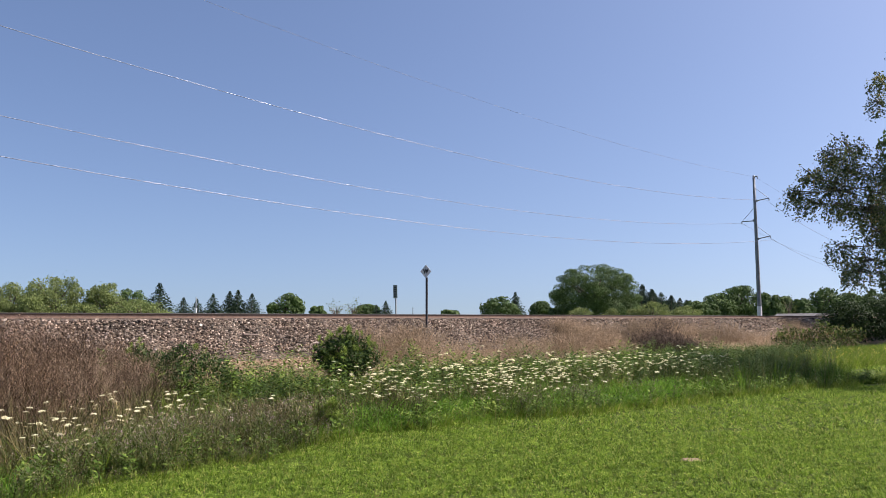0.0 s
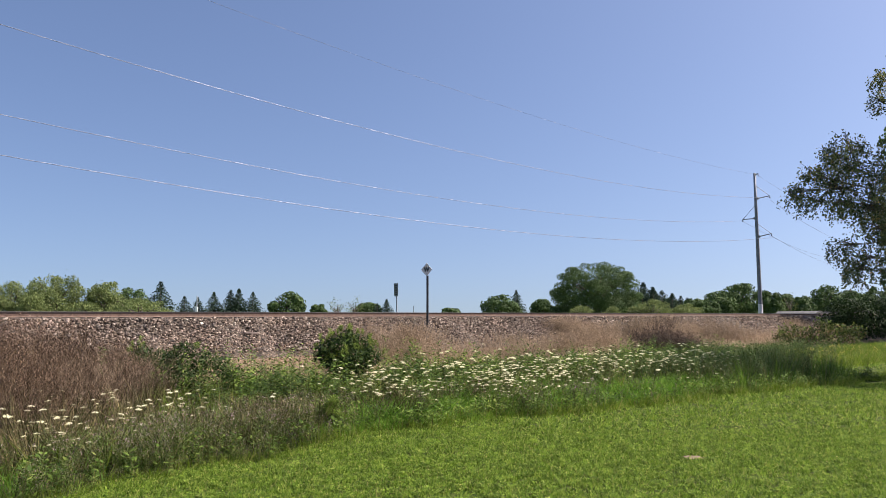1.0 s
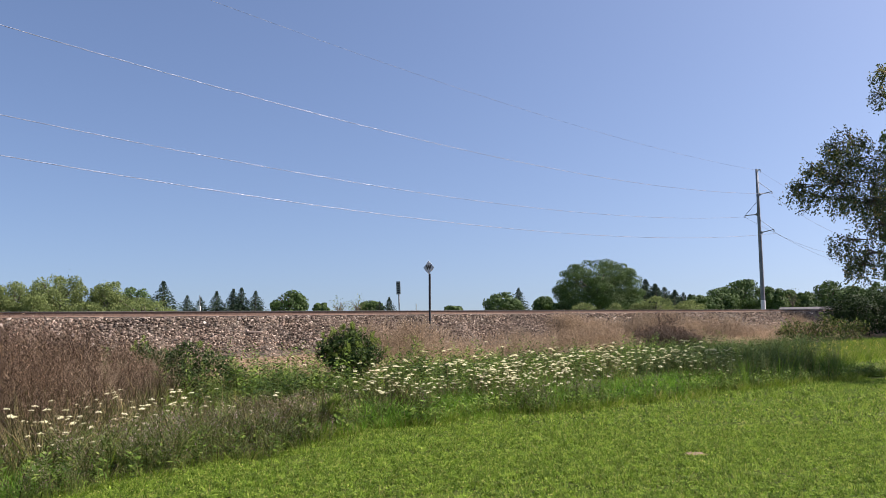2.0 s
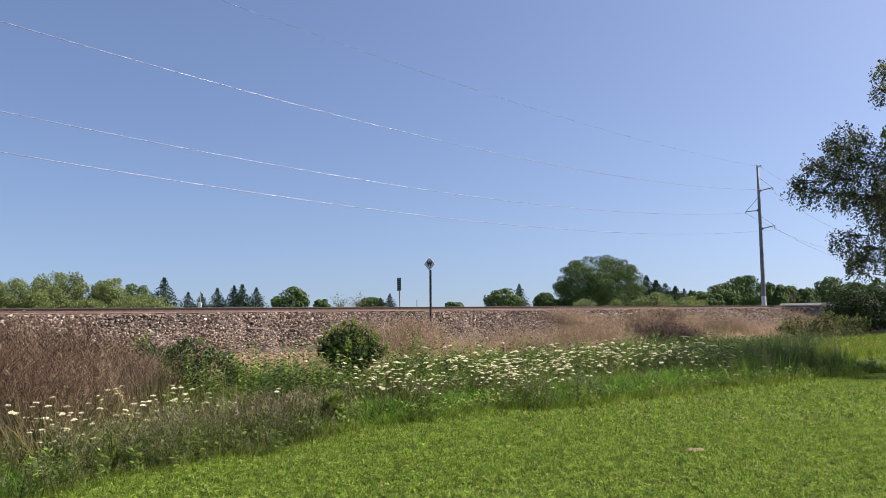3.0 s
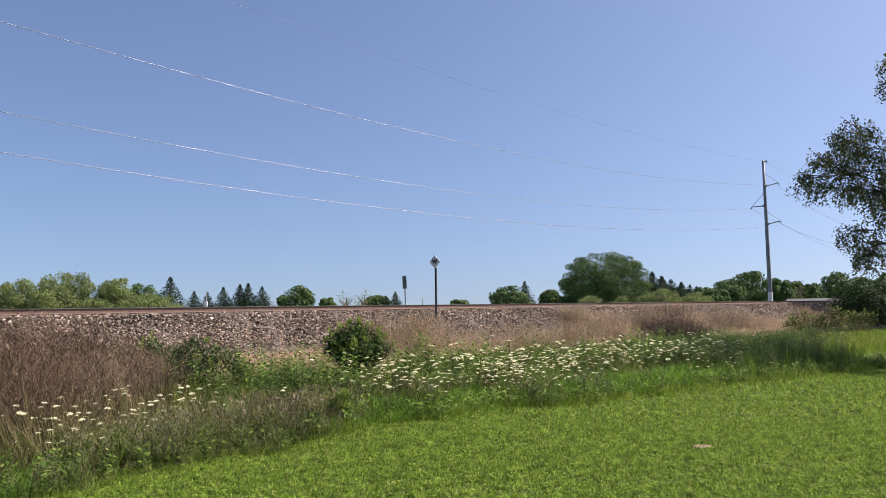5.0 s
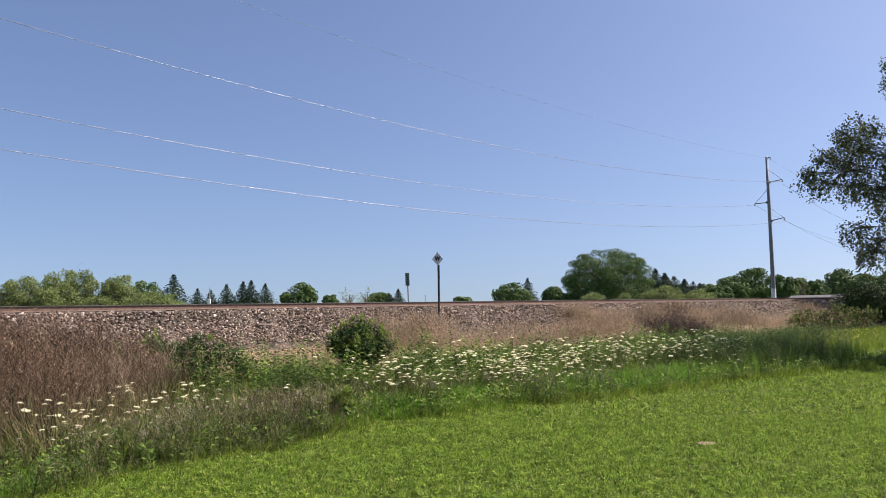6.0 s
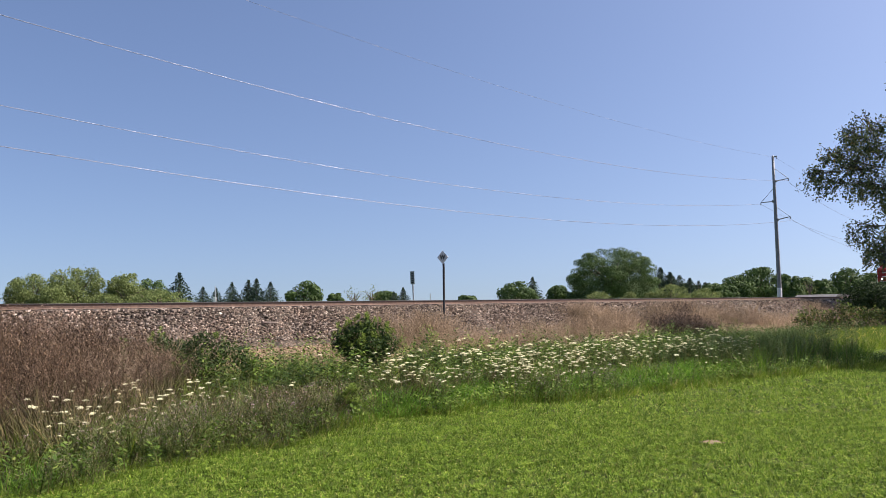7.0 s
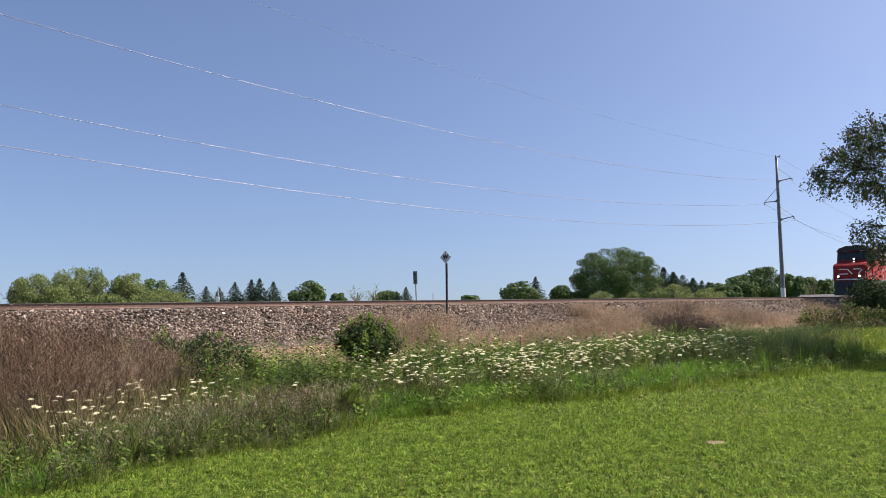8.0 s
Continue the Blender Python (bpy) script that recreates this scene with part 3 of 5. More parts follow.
def broad_tree(name, x, y, height, radius, mat, seed, label, leaf=0.55, count=2600, flat=1.0, droop=0.3, group="trees beyond the track", clumps=34):
    rng = np.random.default_rng(seed)
    ob = holder(name, Matrix.Translation((x, y, 0)), label, "tree" if name != "field_shrub" else "shrub", group)
    bm = bmesh.new()
    th = height * .45
    tube(bm, [(0, 0, -.1), (.05, 0, th * .5), (0, .1, th), (0.1, 0, height * .75)], [radius * .09 + .05, radius * .07 + .04, radius * .055 + .03, radius * .02], 7)
    for k in range(6):
        a = k * 1.05 + rng.random()
        r = radius * rng.uniform(.5, .8)
        tube(bm, [(0, 0, th * rng.uniform(.5, .9)), (math.cos(a) * r * .5, math.sin(a) * r * .5, height * .55), (math.cos(a) * r, math.sin(a) * r, height * rng.uniform(.6, .8))],
             [radius * .04 + .02, radius * .03 + .01, .02], 5)
    part("trunk", bm, BARK, ob)
    blobs = []
    low = height * 0.02
    mid = (height + low) / 2
    half = (height - low) / 2
    blobs.append((0, 0, mid - half * .08, radius * .84, radius * .84, half * .88))
    for k in range(clumps):
        d = rng.normal(size=3)
        d /= np.linalg.norm(d)
        if d[2] < -.75:
            d[2] *= -.3
        q = rng.uniform(.2, .34) * (34 / clumps) ** .4
        sh = 1.04 - q * .85
        blobs.append((d[0] * radius * sh, d[1] * radius * sh, mid + d[2] * half * sh * flat, radius * q, radius * q, half * q * .8))
    for k in range(14):
        a = k * .449 + rng.random() * .3
        blobs.append((math.cos(a) * radius * .66, math.sin(a) * radius * .66, low + half * rng.uniform(.2, .9), radius * .36, radius * .36, half * .42))
    crown("crown", ob, rng, blobs, count, leaf, mat, droop=droop, aspect=.75 if mat is OAK else .5, hollow=.8 if mat is OAK else .45, stray=.05 if mat is OAK else .17, loose=.32 if mat is OAK else .9)
    return ob


def spruce_tree(x, y, height, radius, seed, group="conifers beyond the track"):
    rng = np.random.default_rng(seed)
    ob = holder("spruce_tree", Matrix.Translation((x, y, 0)), "dark blue-green spruce with a pointed ragged top", "tree", group)
    bm = bmesh.new()
    tube(bm, [(0, 0, -.1), (0, 0, height * .5), (0, 0, height * .97)], [.05 * radius + .08, .04 * radius + .05, .02], 6)
    part("trunk", bm, BARK, ob)
    vs = []
    tiers = 30
    for t in range(tiers):
        h = height * (.03 + 1.0 * t / tiers)
        r = 2.25 * radius * (1.0 - t / tiers) * rng.uniform(.75, 1.15)
        m = int(13 - 6 * t / tiers)
        for k in range(m):
            a = 6.283 * (k + rng.random()) / m
            rr = r * rng.uniform(.7, 1.15)
            for q in range(12):
                u = (q + rng.random()) / 12
                p = np.array([math.cos(a) * rr * u, math.sin(a) * rr * u, h - u * rr * .28 + rng.normal(0, .07) * height / 8])
                L = height * .066 * (1.05 - .72 * t / tiers) * rng.uniform(.7, 1.5)
                d = np.array([math.cos(a + rng.normal(0, .7)), math.sin(a + rng.normal(0, .7)), rng.uniform(-.6, .25)])
                w = np.cross(d, rng.normal(size=3))
                w /= np.linalg.norm(w) + 1e-9
                vs += [p, p + d * L * .5 + w * L * .3, p + d * L, p + d * L * .5 - w * L * .3]
    tip = np.array([0, 0, height])
    vs += [tip, tip + [0.03 * height, 0, -.1 * height], tip + [0, 0, -.14 * height], tip + [-.03 * height, 0, -.1 * height]]
    v = np.array(vs)
    k = np.arange(len(v) // 4)[:, None] * 4
    f = np.stack([k + [0, 1, 2], k + [0, 2, 3]], 1).reshape(-1, 3)
    raw_mesh("crown", v, f, np.zeros(len(f)), [NEEDLE], parent=ob)


def build_trees():
    # x, y, height, radius
    for i, (x, y, h, r) in enumerate(((-82.0, 195.0, 9.3, 5.6), (-40.3, 190.0, 8.0, 4.7), (-30.5, 180.0, 4.6, 2.1), (-22.5, 220.0, 5.6, 4.2), (1.4, 150.0, 3.4, 2.0), (15.1, 195.0, 7.1, 5.7), (25.3, 190.0, 5.9, 3.2), (66.7, 180.0, 7.4, 4.6), (73.0, 165.0, 7.1, 2.9), (83.2, 180.0, 6.8, 3.0), (80.0, 165.0, 5.9, 2.8), (90.1, 175.0, 8.9, 4.4), (98.7, 180.0, 7.6, 4.1), (104.9, 180.0, 8.5, 4.1), (59.4, 175.0, 5.6, 3.4), (43.9, 175.0, 5.9, 3.1), (26.1, 170.0, 4.1, 2.2), (62.4, 175.0, 5.3, 3.0), (51.5, 206.0, 7.9, 4.2), (57.5, 206.0, 7.4, 4.0), (63.5, 206.0, 6.6, 3.8), (47.0, 204.0, 7.6, 3.6))):
        broad_tree("broadleaf_tree", x, y, h, r, OAK, 900 + i, "full dark green broadleaf tree across the track", .5, 6000)
    broad_tree("great_tree", *(35.0, 170.0, 13.8, 10.1), OAK, 950, "huge round-headed green tree standing over the others", .25, 78000, clumps=95)
    broad_tree("weeping_willow", *(74.8, 185.0, 9.5, 6.8), OAK, 951, "broad pale-topped weeping tree behind the power pole", .5, 9000, droop=1.4)
    for i, (x, y, h, r) in enumerate(((-61.6, 105.0, 6.6, 3.6), (-54.2, 103.0, 8.1, 3.8), (-52.1, 94.0, 4.8, 1.8), (-47.8, 105.0, 6.6, 3.1), (-39.4, 96.0, 4.1, 4.0), (-45.6, 94.0, 3.5, 2.2), (24.2, 130.0, 3.4, 2.2), (29.6, 130.0, 3.2, 2.0), (35.2, 124.0, 4.3, 3.1), (40.8, 124.0, 3.6, 2.7), (31.8, 124.0, 3.1, 1.4))):
        broad_tree("willow_tree" if h > 5 else "field_shrub", x, y, h, r, WILLOW, 960 + i, "feathery light green willow across the track" if h > 5 else "low light green shrub across the track", .28, 14000 if h > 5 else 5000, droop=.9, group="light green growth beyond the track")
    for i, (x, y, h, r) in enumerate(((-57.6, 150.0, 8.5, 2.9), (-68.5, 195.0, 6.8, 2.7), (-64.9, 195.0, 6.4, 2.2), (-60.7, 195.0, 7.8, 2.4), (-56.3, 195.0, 8.4, 2.7), (-54.1, 195.0, 8.7, 2.5), (-50.4, 195.0, 7.8, 2.8), (-14.7, 190.0, 5.8, 1.9), (-17.1, 190.0, 4.8, 1.7), (20.1, 205.0, 8.5, 2.4), (52.7, 195.0, 10.2, 3.7), (55.1, 195.0, 9.0, 3.8), (57.6, 195.0, 8.1, 3.6), (60.3, 195.0, 7.3, 3.2), (62.5, 195.0, 6.6, 3.0), (49.5, 198.0, 9.6, 3.8), (51.3, 191.0, 8.4, 3.4), (54.0, 190.0, 8.2, 3.4), (56.4, 199.0, 8.9, 3.2), (59.0, 191.0, 7.2, 3.2), (64.6, 196.0, 6.2, 2.8))):
        spruce_tree(x, y, h, r, 1000 + i)
    for i, (x, y, h, r) in enumerate(((-17.3, 120.0, 4.7, 1.8), (-14.6, 122.0, 5.1, 1.7), (70.2, 150.0, 6.6, 1.7))):
        broad_tree("sparse_shrub", x, y, h, r, WILLOW, 990 + i, "thin half-bare pale shrub across the track", .22, 420, group="half-bare shrubs beyond the track")
    for i, (x, y, h, r) in enumerate(((43.6, 61.5, 22.5, 6.4), (36.6, 51.0, 9.0, 3.9))):
        broad_tree("trackside_tree", x, y, h, r, OAK, 995 + i, "dense leafy tree shading the railway bank", .55, 11000, group="trees beside the bank")


build_trees()


def build_birch():
    """The big tree beside the lawn, whose boughs hang into view."""
    trunk_at = Vector((14.2, 18.6, 0))
    ob = holder("weeping_tree", Matrix.Translation(trunk_at), "large shade tree with drooping dark green leafy boughs", "tree")
    rng = np.random.default_rng(21)
    r = random.Random(21)
    bm = bmesh.new()
    tube(bm, [(0, 0, -.1), (.05, .05, 1.5), (-.1, 0, 3.5), (.05, .1, 6), (0, 0, 9)], [.34, .27, .22, .16, .05], 10)
    part("trunk", bm, BARK, ob, smooth=True)
    # bough heads, relative to the trunk's foot: x, y, z, spread
    heads = [(-4.20, -.6, 5.75, .55), (-3.75, .2, 5.35, .7), (-5.12, -.6, 5.05, .42), (-4.35, -.2, 4.85, .6), (-5.52, -.5, 4.62, .30),
             (-3.75, -.5, 4.30, .6), (-4.25, -.3, 3.30, .42), (-3.55, .1, 3.0, .6), (-4.60, -.5, 5.55, .4), (-3.15, -.4, 7.55, .34), (-2.9, .2, 7.2, .30),
             (-4.85, .1, 4.55, .35), (-3.9, -.2, 2.75, .34), (-3.3, -.1, 3.7, .5), (-4.45, -.7, 4.35, .4), (-3.1, -.6, 5.1, .7),
             (-2.0, -.9, 6.2, 1.1), (-1.7, .9, 4.6, 1.1), (-2.3, -.2, 3.4, .9), (-.6, -1.6, 5.4, 1.2), (.9, -.4, 7.4, 1.5), (-.9, .3, 8.6, 1.4),
             (-2.6, .4, 4.4, .8), (-2.7, -.5, 5.9, .7), (-2.5, .1, 2.9, .6), (1.9, -1.0, 5.2, 1.5), (.4, 1.9, 5.6, 1.5), (2.3, 1.2, 6.6, 1.4), (-1.6, -.9, 8.0, .9), (0, 0, 9.8, 1.2), (2.6, -.4, 3.9, 1.2)]
    vs = []
    for i, (hx, hy, hz, hr) in enumerate(heads):
        h = Vector((hx, hy, hz))
        start = Vector((0, 0, min(8.5, max(2.2, hz * .72))))
        bm = bmesh.new()
        mid = start.lerp(h, .55) + Vector((r.gauss(0, .15), r.gauss(0, .15), .45 + r.gauss(0, .2)))
        tube(bm, [start, start.lerp(mid, .5) + Vector((0, 0, .12)), mid, h], [.045, .03, .018, .006], 6)
        strands = min(int(50 * (hr / .5) ** 2) + 14, 200)
        for k in range(strands):
            d = Vector((r.gauss(0, 1), r.gauss(0, 1), r.gauss(0, .8)))
            d = d.normalized() * hr * r.random() ** .45
            p0 = h + d
            L = r.uniform(.18, .5) * (0.7 + hr * .5)
            drift = Vector((r.gauss(0, .25), r.gauss(0, .25), -1)).normalized()
            if k % 3 == 0:
                tube(bm, [h.lerp(mid, r.uniform(0, .3)), h + d * .5 + Vector((0, 0, .05)), p0], [.010, .007, .003], 4)
            m = int(L / .028) + 3
            for q in range(m):
                p = p0 + drift * L * q / m + Vector((r.gauss(0, .035), r.gauss(0, .035), r.gauss(0, .02)))
                a = Vector((r.gauss(0, 1), r.gauss(0, 1), -.9 + r.gauss(0, .5))).normalized()
                w = a.cross(Vector((r.gauss(0, 1), r.gauss(0, 1), r.gauss(0, 1)))).normalized()
                S = r.uniform(.045, .09)
                vs += [p, p + a * S * .45 + w * S * .27, p + a * S, p + a * S * .45 - w * S * .27]
        part("bough", bm, TWIG, ob)
    v = np.array([tuple(p) for p in vs])
    k = np.arange(len(v) // 4)[:, None] * 4
    f = np.stack([k + [0, 1, 2], k + [0, 2, 3]], 1).reshape(-1, 3)
    raw_mesh("foliage", v, f, np.zeros(len(f)), [BIRCH], parent=ob)


build_birch()


def leafy_bush(name, x, y, z, blobs, count, leaf, mats, seed, label, shoots=0, category="shrub"):
    rng = np.random.default_rng(seed)
    ob = holder(name, Matrix.Translation((x, y, z)), label, category)
    bm = bmesh.new()
    for k in range(14):
        b = blobs[k % len(blobs)]
        tube(bm, [(rng.normal(0, .06), rng.normal(0, .06), -.05), (b[0] * .5 + rng.normal(0, .08), b[1] * .5, b[2] * .55), (b[0] + rng.normal(0, b[3] * .4), b[1] + rng.normal(0, b[4] * .4), b[2])], [.016, .012, .006], 5)
    part("stems", bm, TWIG, ob)
    crown("foliage", ob, rng, blobs, count, leaf, mats[0], droop=.1, hollow=.35, aspect=.42)
    if shoots:
        sh = Shape()
        for k in range(22):
            a, h = k * 2.4, .004 * k
            sh.leaf((0, 0, h), (math.cos(a) * .05, math.sin(a) * .05, h + .03), .02)
        b = np.asarray(blobs)
        pick = rng.integers(0, len(b), shoots)
        d = rng.normal(size=(shoots, 3))
        d[:, 2] = np.abs(d[:, 2]) * .9 + .15
        d /= np.linalg.norm(d, axis=1)[:, None]
        p = b[pick, :3] + d * b[pick, 3:] * 1.02
        rows = np.concatenate([p, rng.uniform(0, 6.28, (shoots, 1)), rng.uniform(.8, 1.5, (shoots, 1)), rng.normal(0, .3, (shoots, 2))], 1)
        strewn("young_growth", [sh], rows, [mats[1]], "fresh yellow-green shoot tips", "", "stuff", ob)
    return ob


def build_bushes():
    leafy_bush("round_bush", *tr(9.9, 12.85, 0), [(0, 0, .36, .3, .3, .22), (-.32, 0, .62, .26, .3, .24), (-.1, 0, 1.0, .34, .4, .26), (.26, .1, .92, .32, .36, .28), (-.42, -.05, .90, .26, .3, .24), (.1, -.1, .70, .36, .4, .26), (-.2, .1, .6, .34, .4, .26), (.02, 0, 1.14, .24, .26, .16), (.52, 0, .72, .24, .3, .24), (.34, 0, .52, .24, .26, .2), (-.55, 0, .72, .2, .24, .2)],
               5600, .075, (DEEPLEAF, SHOOT), 3, "rounded dark green leafy bush with pale shoot tips", 95)
    leafy_bush("spreading_bush", *tr(6.75, 14.25, -.12), [(-.75, 0, .95, .24, .3, .24), (-.35, .1, .85, .3, .36, .22), (.05, .1, 1.02, .26, .3, .2), (.45, 0, .80, .32, .36, .26), (.85, 0, .68, .24, .3, .3), (-1.05, 0, .62, .25, .3, .26), (.25, -.2, .5, .4, .36, .24), (-.5, -.2, .42, .4, .36, .24), (1.1, 0, .5, .24, .25, .22), (-.1, 0, .7, .34, .35, .22)],
               6000, .065, (DEEPLEAF, SHOOT), 5, "spreading deep green bush among rusty weeds", 14)
    leafy_bush("low_bush", *tr(6.12, 8.3, 0), [(0, 0, .2, .15, .15, .1), (.14, 0, .14, .13, .14, .09), (-.13, .05, .12, .12, .14, .08), (.02, 0, .32, .08, .09, .08)],
               240, .075, (WEED, SHOOT), 9, "small low yellow-green bush at the lawn's edge", 46)
    leafy_bush("dark_shrub", *tr(53.1, 14.9, 0), [(-1.6, 0, 1.5, 1.0, 1.0, 1.1), (-.9, 0, 2.1, 1.1, 1.0, 1.0), (-.2, 0, 1.5, 1.3, 1.2, 1.2), (1.2, .2, 1.9, 1.4, 1.2, 1.2), (-1.2, 0, 1.0, .9, .9, .8), (2.6, 0, 2.0, 1.6, 1.4, 1.4), (.6, -.2, .8, 1.7, 1.2, .8), (4.2, .2, 2.0, 1.7, 1.5, 1.5), (5.8, 0, 1.7, 1.5, 1.4, 1.3), (2.6, 0, .8, 2, 1.2, .8)],
               17000, .17, (DARKLEAF, BUSH), 11, "big dense dark shrub beside the railway bank", 25)
    leafy_bush("bramble_clump", *tr(38.6, 13.4, 0), [(-.6, 0, .75, .7, .6, .4), (.5, 0, .7, .8, .6, .42), (1.6, 0, .8, .8, .6, .45), (.9, 0, 1.1, .4, .4, .3), (2.5, 0, .75, .6, .5, .4), (-.5, -.2, .3, .6, .5, .3), (.7, -.2, .3, .8, .5, .3), (2.0, -.2, .3, .8, .5, .3), (-1.2, 0, .5, .4, .4, .3)],
               3600, .12, (BRAMBLE, SHOOT), 15, "ragged clump of bramble with light leaf tips", 60)


build_bushes()

# ---- lawn and meadow ----
def blades_shape(count, height, width, spread_r, lean, seed, segs=2, bend=.0, m=0):
    r = random.Random(seed)
    sh = Shape()
    for k in range(count):
        a, q = r.uniform(0, 6.283), spread_r * r.random() ** .5
        h = height * r.uniform(.55, 1.1)
        b = Vector((math.cos(a) * q, math.sin(a) * q, 0))
        o = a + r.gauss(0, .8)
        t = b + Vector((math.cos(o), math.sin(o), 0)) * h * r.uniform(.1, 1) * lean + Vector((0, 0, h))
        f = r.uniform(0, 3.14)
        sh.blade(b, t, width * r.uniform(.7, 1.3), bend * h, m, Vector((math.cos(f), math.sin(f), 0)), segs)
    return sh


def clover_shape(seed):
    r = random.Random(seed)
    sh = Shape()
    for k in range(4):
        a, q, h = r.uniform(0, 6.28), r.uniform(0, .05), r.uniform(.015, .05)
        c = Vector((math.cos(a) * q, math.sin(a) * q, h))
        for j in range(3):
            b = a + j * 2.09
            sh.leaf(c, c + Vector((math.cos(b), math.sin(b), r.uniform(-.1, .5))) * .019, .017, 0)
    return sh


def rosette_shape(seed):
    r = random.Random(seed + 40)
    sh = Shape()
    for k in range(6):
        a = k * 1.05 + r.uniform(-.3, .3)
        L = r.uniform(.024, .042)
        c = Vector((0, 0, .008))
        sh.leaf(c, c + Vector((math.cos(a), math.sin(a), r.uniform(.25, 1.0))) * L, L * .42, 0, r.uniform(-.4, .4))
    return sh


def build_lawn():
    short = [blades_shape(10, .06, .0085, .035, 1.0, k, 1, .1) for k in range(6)] + [rosette_shape(k) for k in range(4)] + [clover_shape(k) for k in range(3)]
    rows = []
    for count, y0, y1, size in ((84000, 5.6, 10.5, .85), (6000, 1.5, 5.6, 1.3), (42000, 10.5, 17.5, 1.2), (22000, 17.5, 40, 2.0)):
        rng = np.random.default_rng(int(y0 * 10))
        y = np.sqrt(rng.uniform(y0 ** 2, y1 ** 2, count))
        x = y * rng.uniform(-.66, .72, count)
        s, n = (x + y) * C45, (y - x) * C45
        bare = ((x - 2.78) / .13) ** 2 + ((y - 8.44) / .09) ** 2 < 1
        ok = (n < lawn_edge(s) + .2 + np.clip((s - 20.5) * .55, 0, 2.6)) & ~bare & (rng.random(count) < .12 + (.35 + 1.0 * waves(s, n, 2.2, 1.0)) * (1.5 * waves(s, n, 17.0, 3.0)) * (.5 + waves(s, n, 6.0, 5.0)))
        q = rows_of(s[ok], n[ok], rng, .7 * size, 1.3 * size, .25, 0.004)
        rows.append(q)
    strewn("lawn_grass", short, np.concatenate(rows), [LAWN], "short mown sunlit lawn of grass and clover", "grass")
    tall = [blades_shape(9, .11, .007, .05, .8, 60 + k, 2, .1) for k in range(4)]
    s, n, rng = spread(5200, -3, 30, 0, 9.5, 61, lambda s, n, r: (n < lawn_edge(s) + .2) & (waves(s, n, 3.1, 2.0) + r * .4 > .88))
    strewn("lawn_tufts", tall, rows_of(s, n, rng, .6, 1.2, .2), [GRASS], "longer darker tufts standing in the lawn", "grass")
    bm = bmesh.new()
    bmesh.ops.create_circle(bm, cap_ends=True, segments=18, radius=1)
    r = random.Random(2)
    for v in bm.verts:
        v.co = Vector((v.co.x * .15 * r.uniform(.75, 1.2), v.co.y * .12 * r.uniform(.75, 1.2), 0))
    p = part("bare_patch", bm, BARE)
    p.location = (2.78, 8.44, .012)
    tagged(p, "small patch of bare tan soil in the lawn", "soil", kind="structure")


build_lawn()


def weed_shape(height, seed, leaf=.07, leaves=16, width=.018, top=None):
    """An upright leafy stem."""
    r = random.Random(seed)
    sh = Shape()
    stems = r.choice((1, 2, 2, 3))
    for j in range(stems):
        b = Vector((r.gauss(0, .04), r.gauss(0, .04), 0))
        h = height * r.uniform(.7, 1.05)
        t = b + Vector((r.gauss(0, .07) * height, r.gauss(0, .07) * height, h))
        f = r.uniform(0, 3.14)
        sh.blade(b, t, .010, 0, 1, Vector((math.cos(f), math.sin(f), 0)), 2)
        for k in range(leaves):
            u = .12 + .88 * k / leaves
            p = b.lerp(t, u)
            a = k * 2.4 + r.random()
            L = leaf * (1.15 - .5 * u) * r.uniform(.7, 1.3)
            sh.leaf(p, p + Vector((math.cos(a) * L, math.sin(a) * L, L * r.uniform(-.1, .7))), width * r.uniform(.7, 1.3), 0, r.uniform(-.5, .5))
        if top is not None:
            for k in range(10):
                a = r.uniform(0, 6.28)
                p = t + Vector((math.cos(a) * .03, math.sin(a) * .03, r.uniform(-.06, .05)))
                sh.leaf(p, p + Vector((math.cos(a) * .03, math.sin(a) * .03, .02)), .018, top)
    return sh


def spray_shape(height, seed, forks=9, fine=10, width=.006, seedsize=.014, spread_a=.45, m=0, ms=0, start=.3):
    """A wiry plant that forks into many fine twigs set with seed heads."""
    r = random.Random(seed)
    sh = Shape()
    for j in range(2):
        b = Vector((r.gauss(0, .03), r.gauss(0, .03), 0))
        t = b + Vector((r.gauss(0, .1) * height, r.gauss(0, .1) * height, height * r.uniform(.8, 1)))
        f = r.uniform(0, 3.14)
        sh.blade(b, t, width * 1.4, 0, m, Vector((math.cos(f), math.sin(f), 0)), 2)
        for k in range(forks):
            u = start + (.98 - start) * (k + r.random()) / forks
            p = b.lerp(t, u)
            a = r.uniform(0, 6.28)
            L = height * .34 * (1.25 - u) * r.uniform(.7, 1.3)
            d = Vector((math.cos(a) * spread_a, math.sin(a) * spread_a, .8)) * L
            f = r.uniform(0, 3.14)
            sh.blade(p, p + d, width * .9, 0, m, Vector((math.cos(f), math.sin(f), 0)), 1)
            for q in range(fine):
                c = p + d * r.uniform(.3, 1.05) + Vector((r.gauss(0, .03), r.gauss(0, .03), r.gauss(0, .03))) * height
                e = Vector((r.gauss(0, 1), r.gauss(0, 1), r.gauss(0, 1))).normalized()
                # seed colour sits near the top; the darker foot also paints in shade
                sh.leaf(c, c + e * seedsize * r.uniform(.7, 1.6), seedsize * .6, ms if u > .55 else m)
    return sh


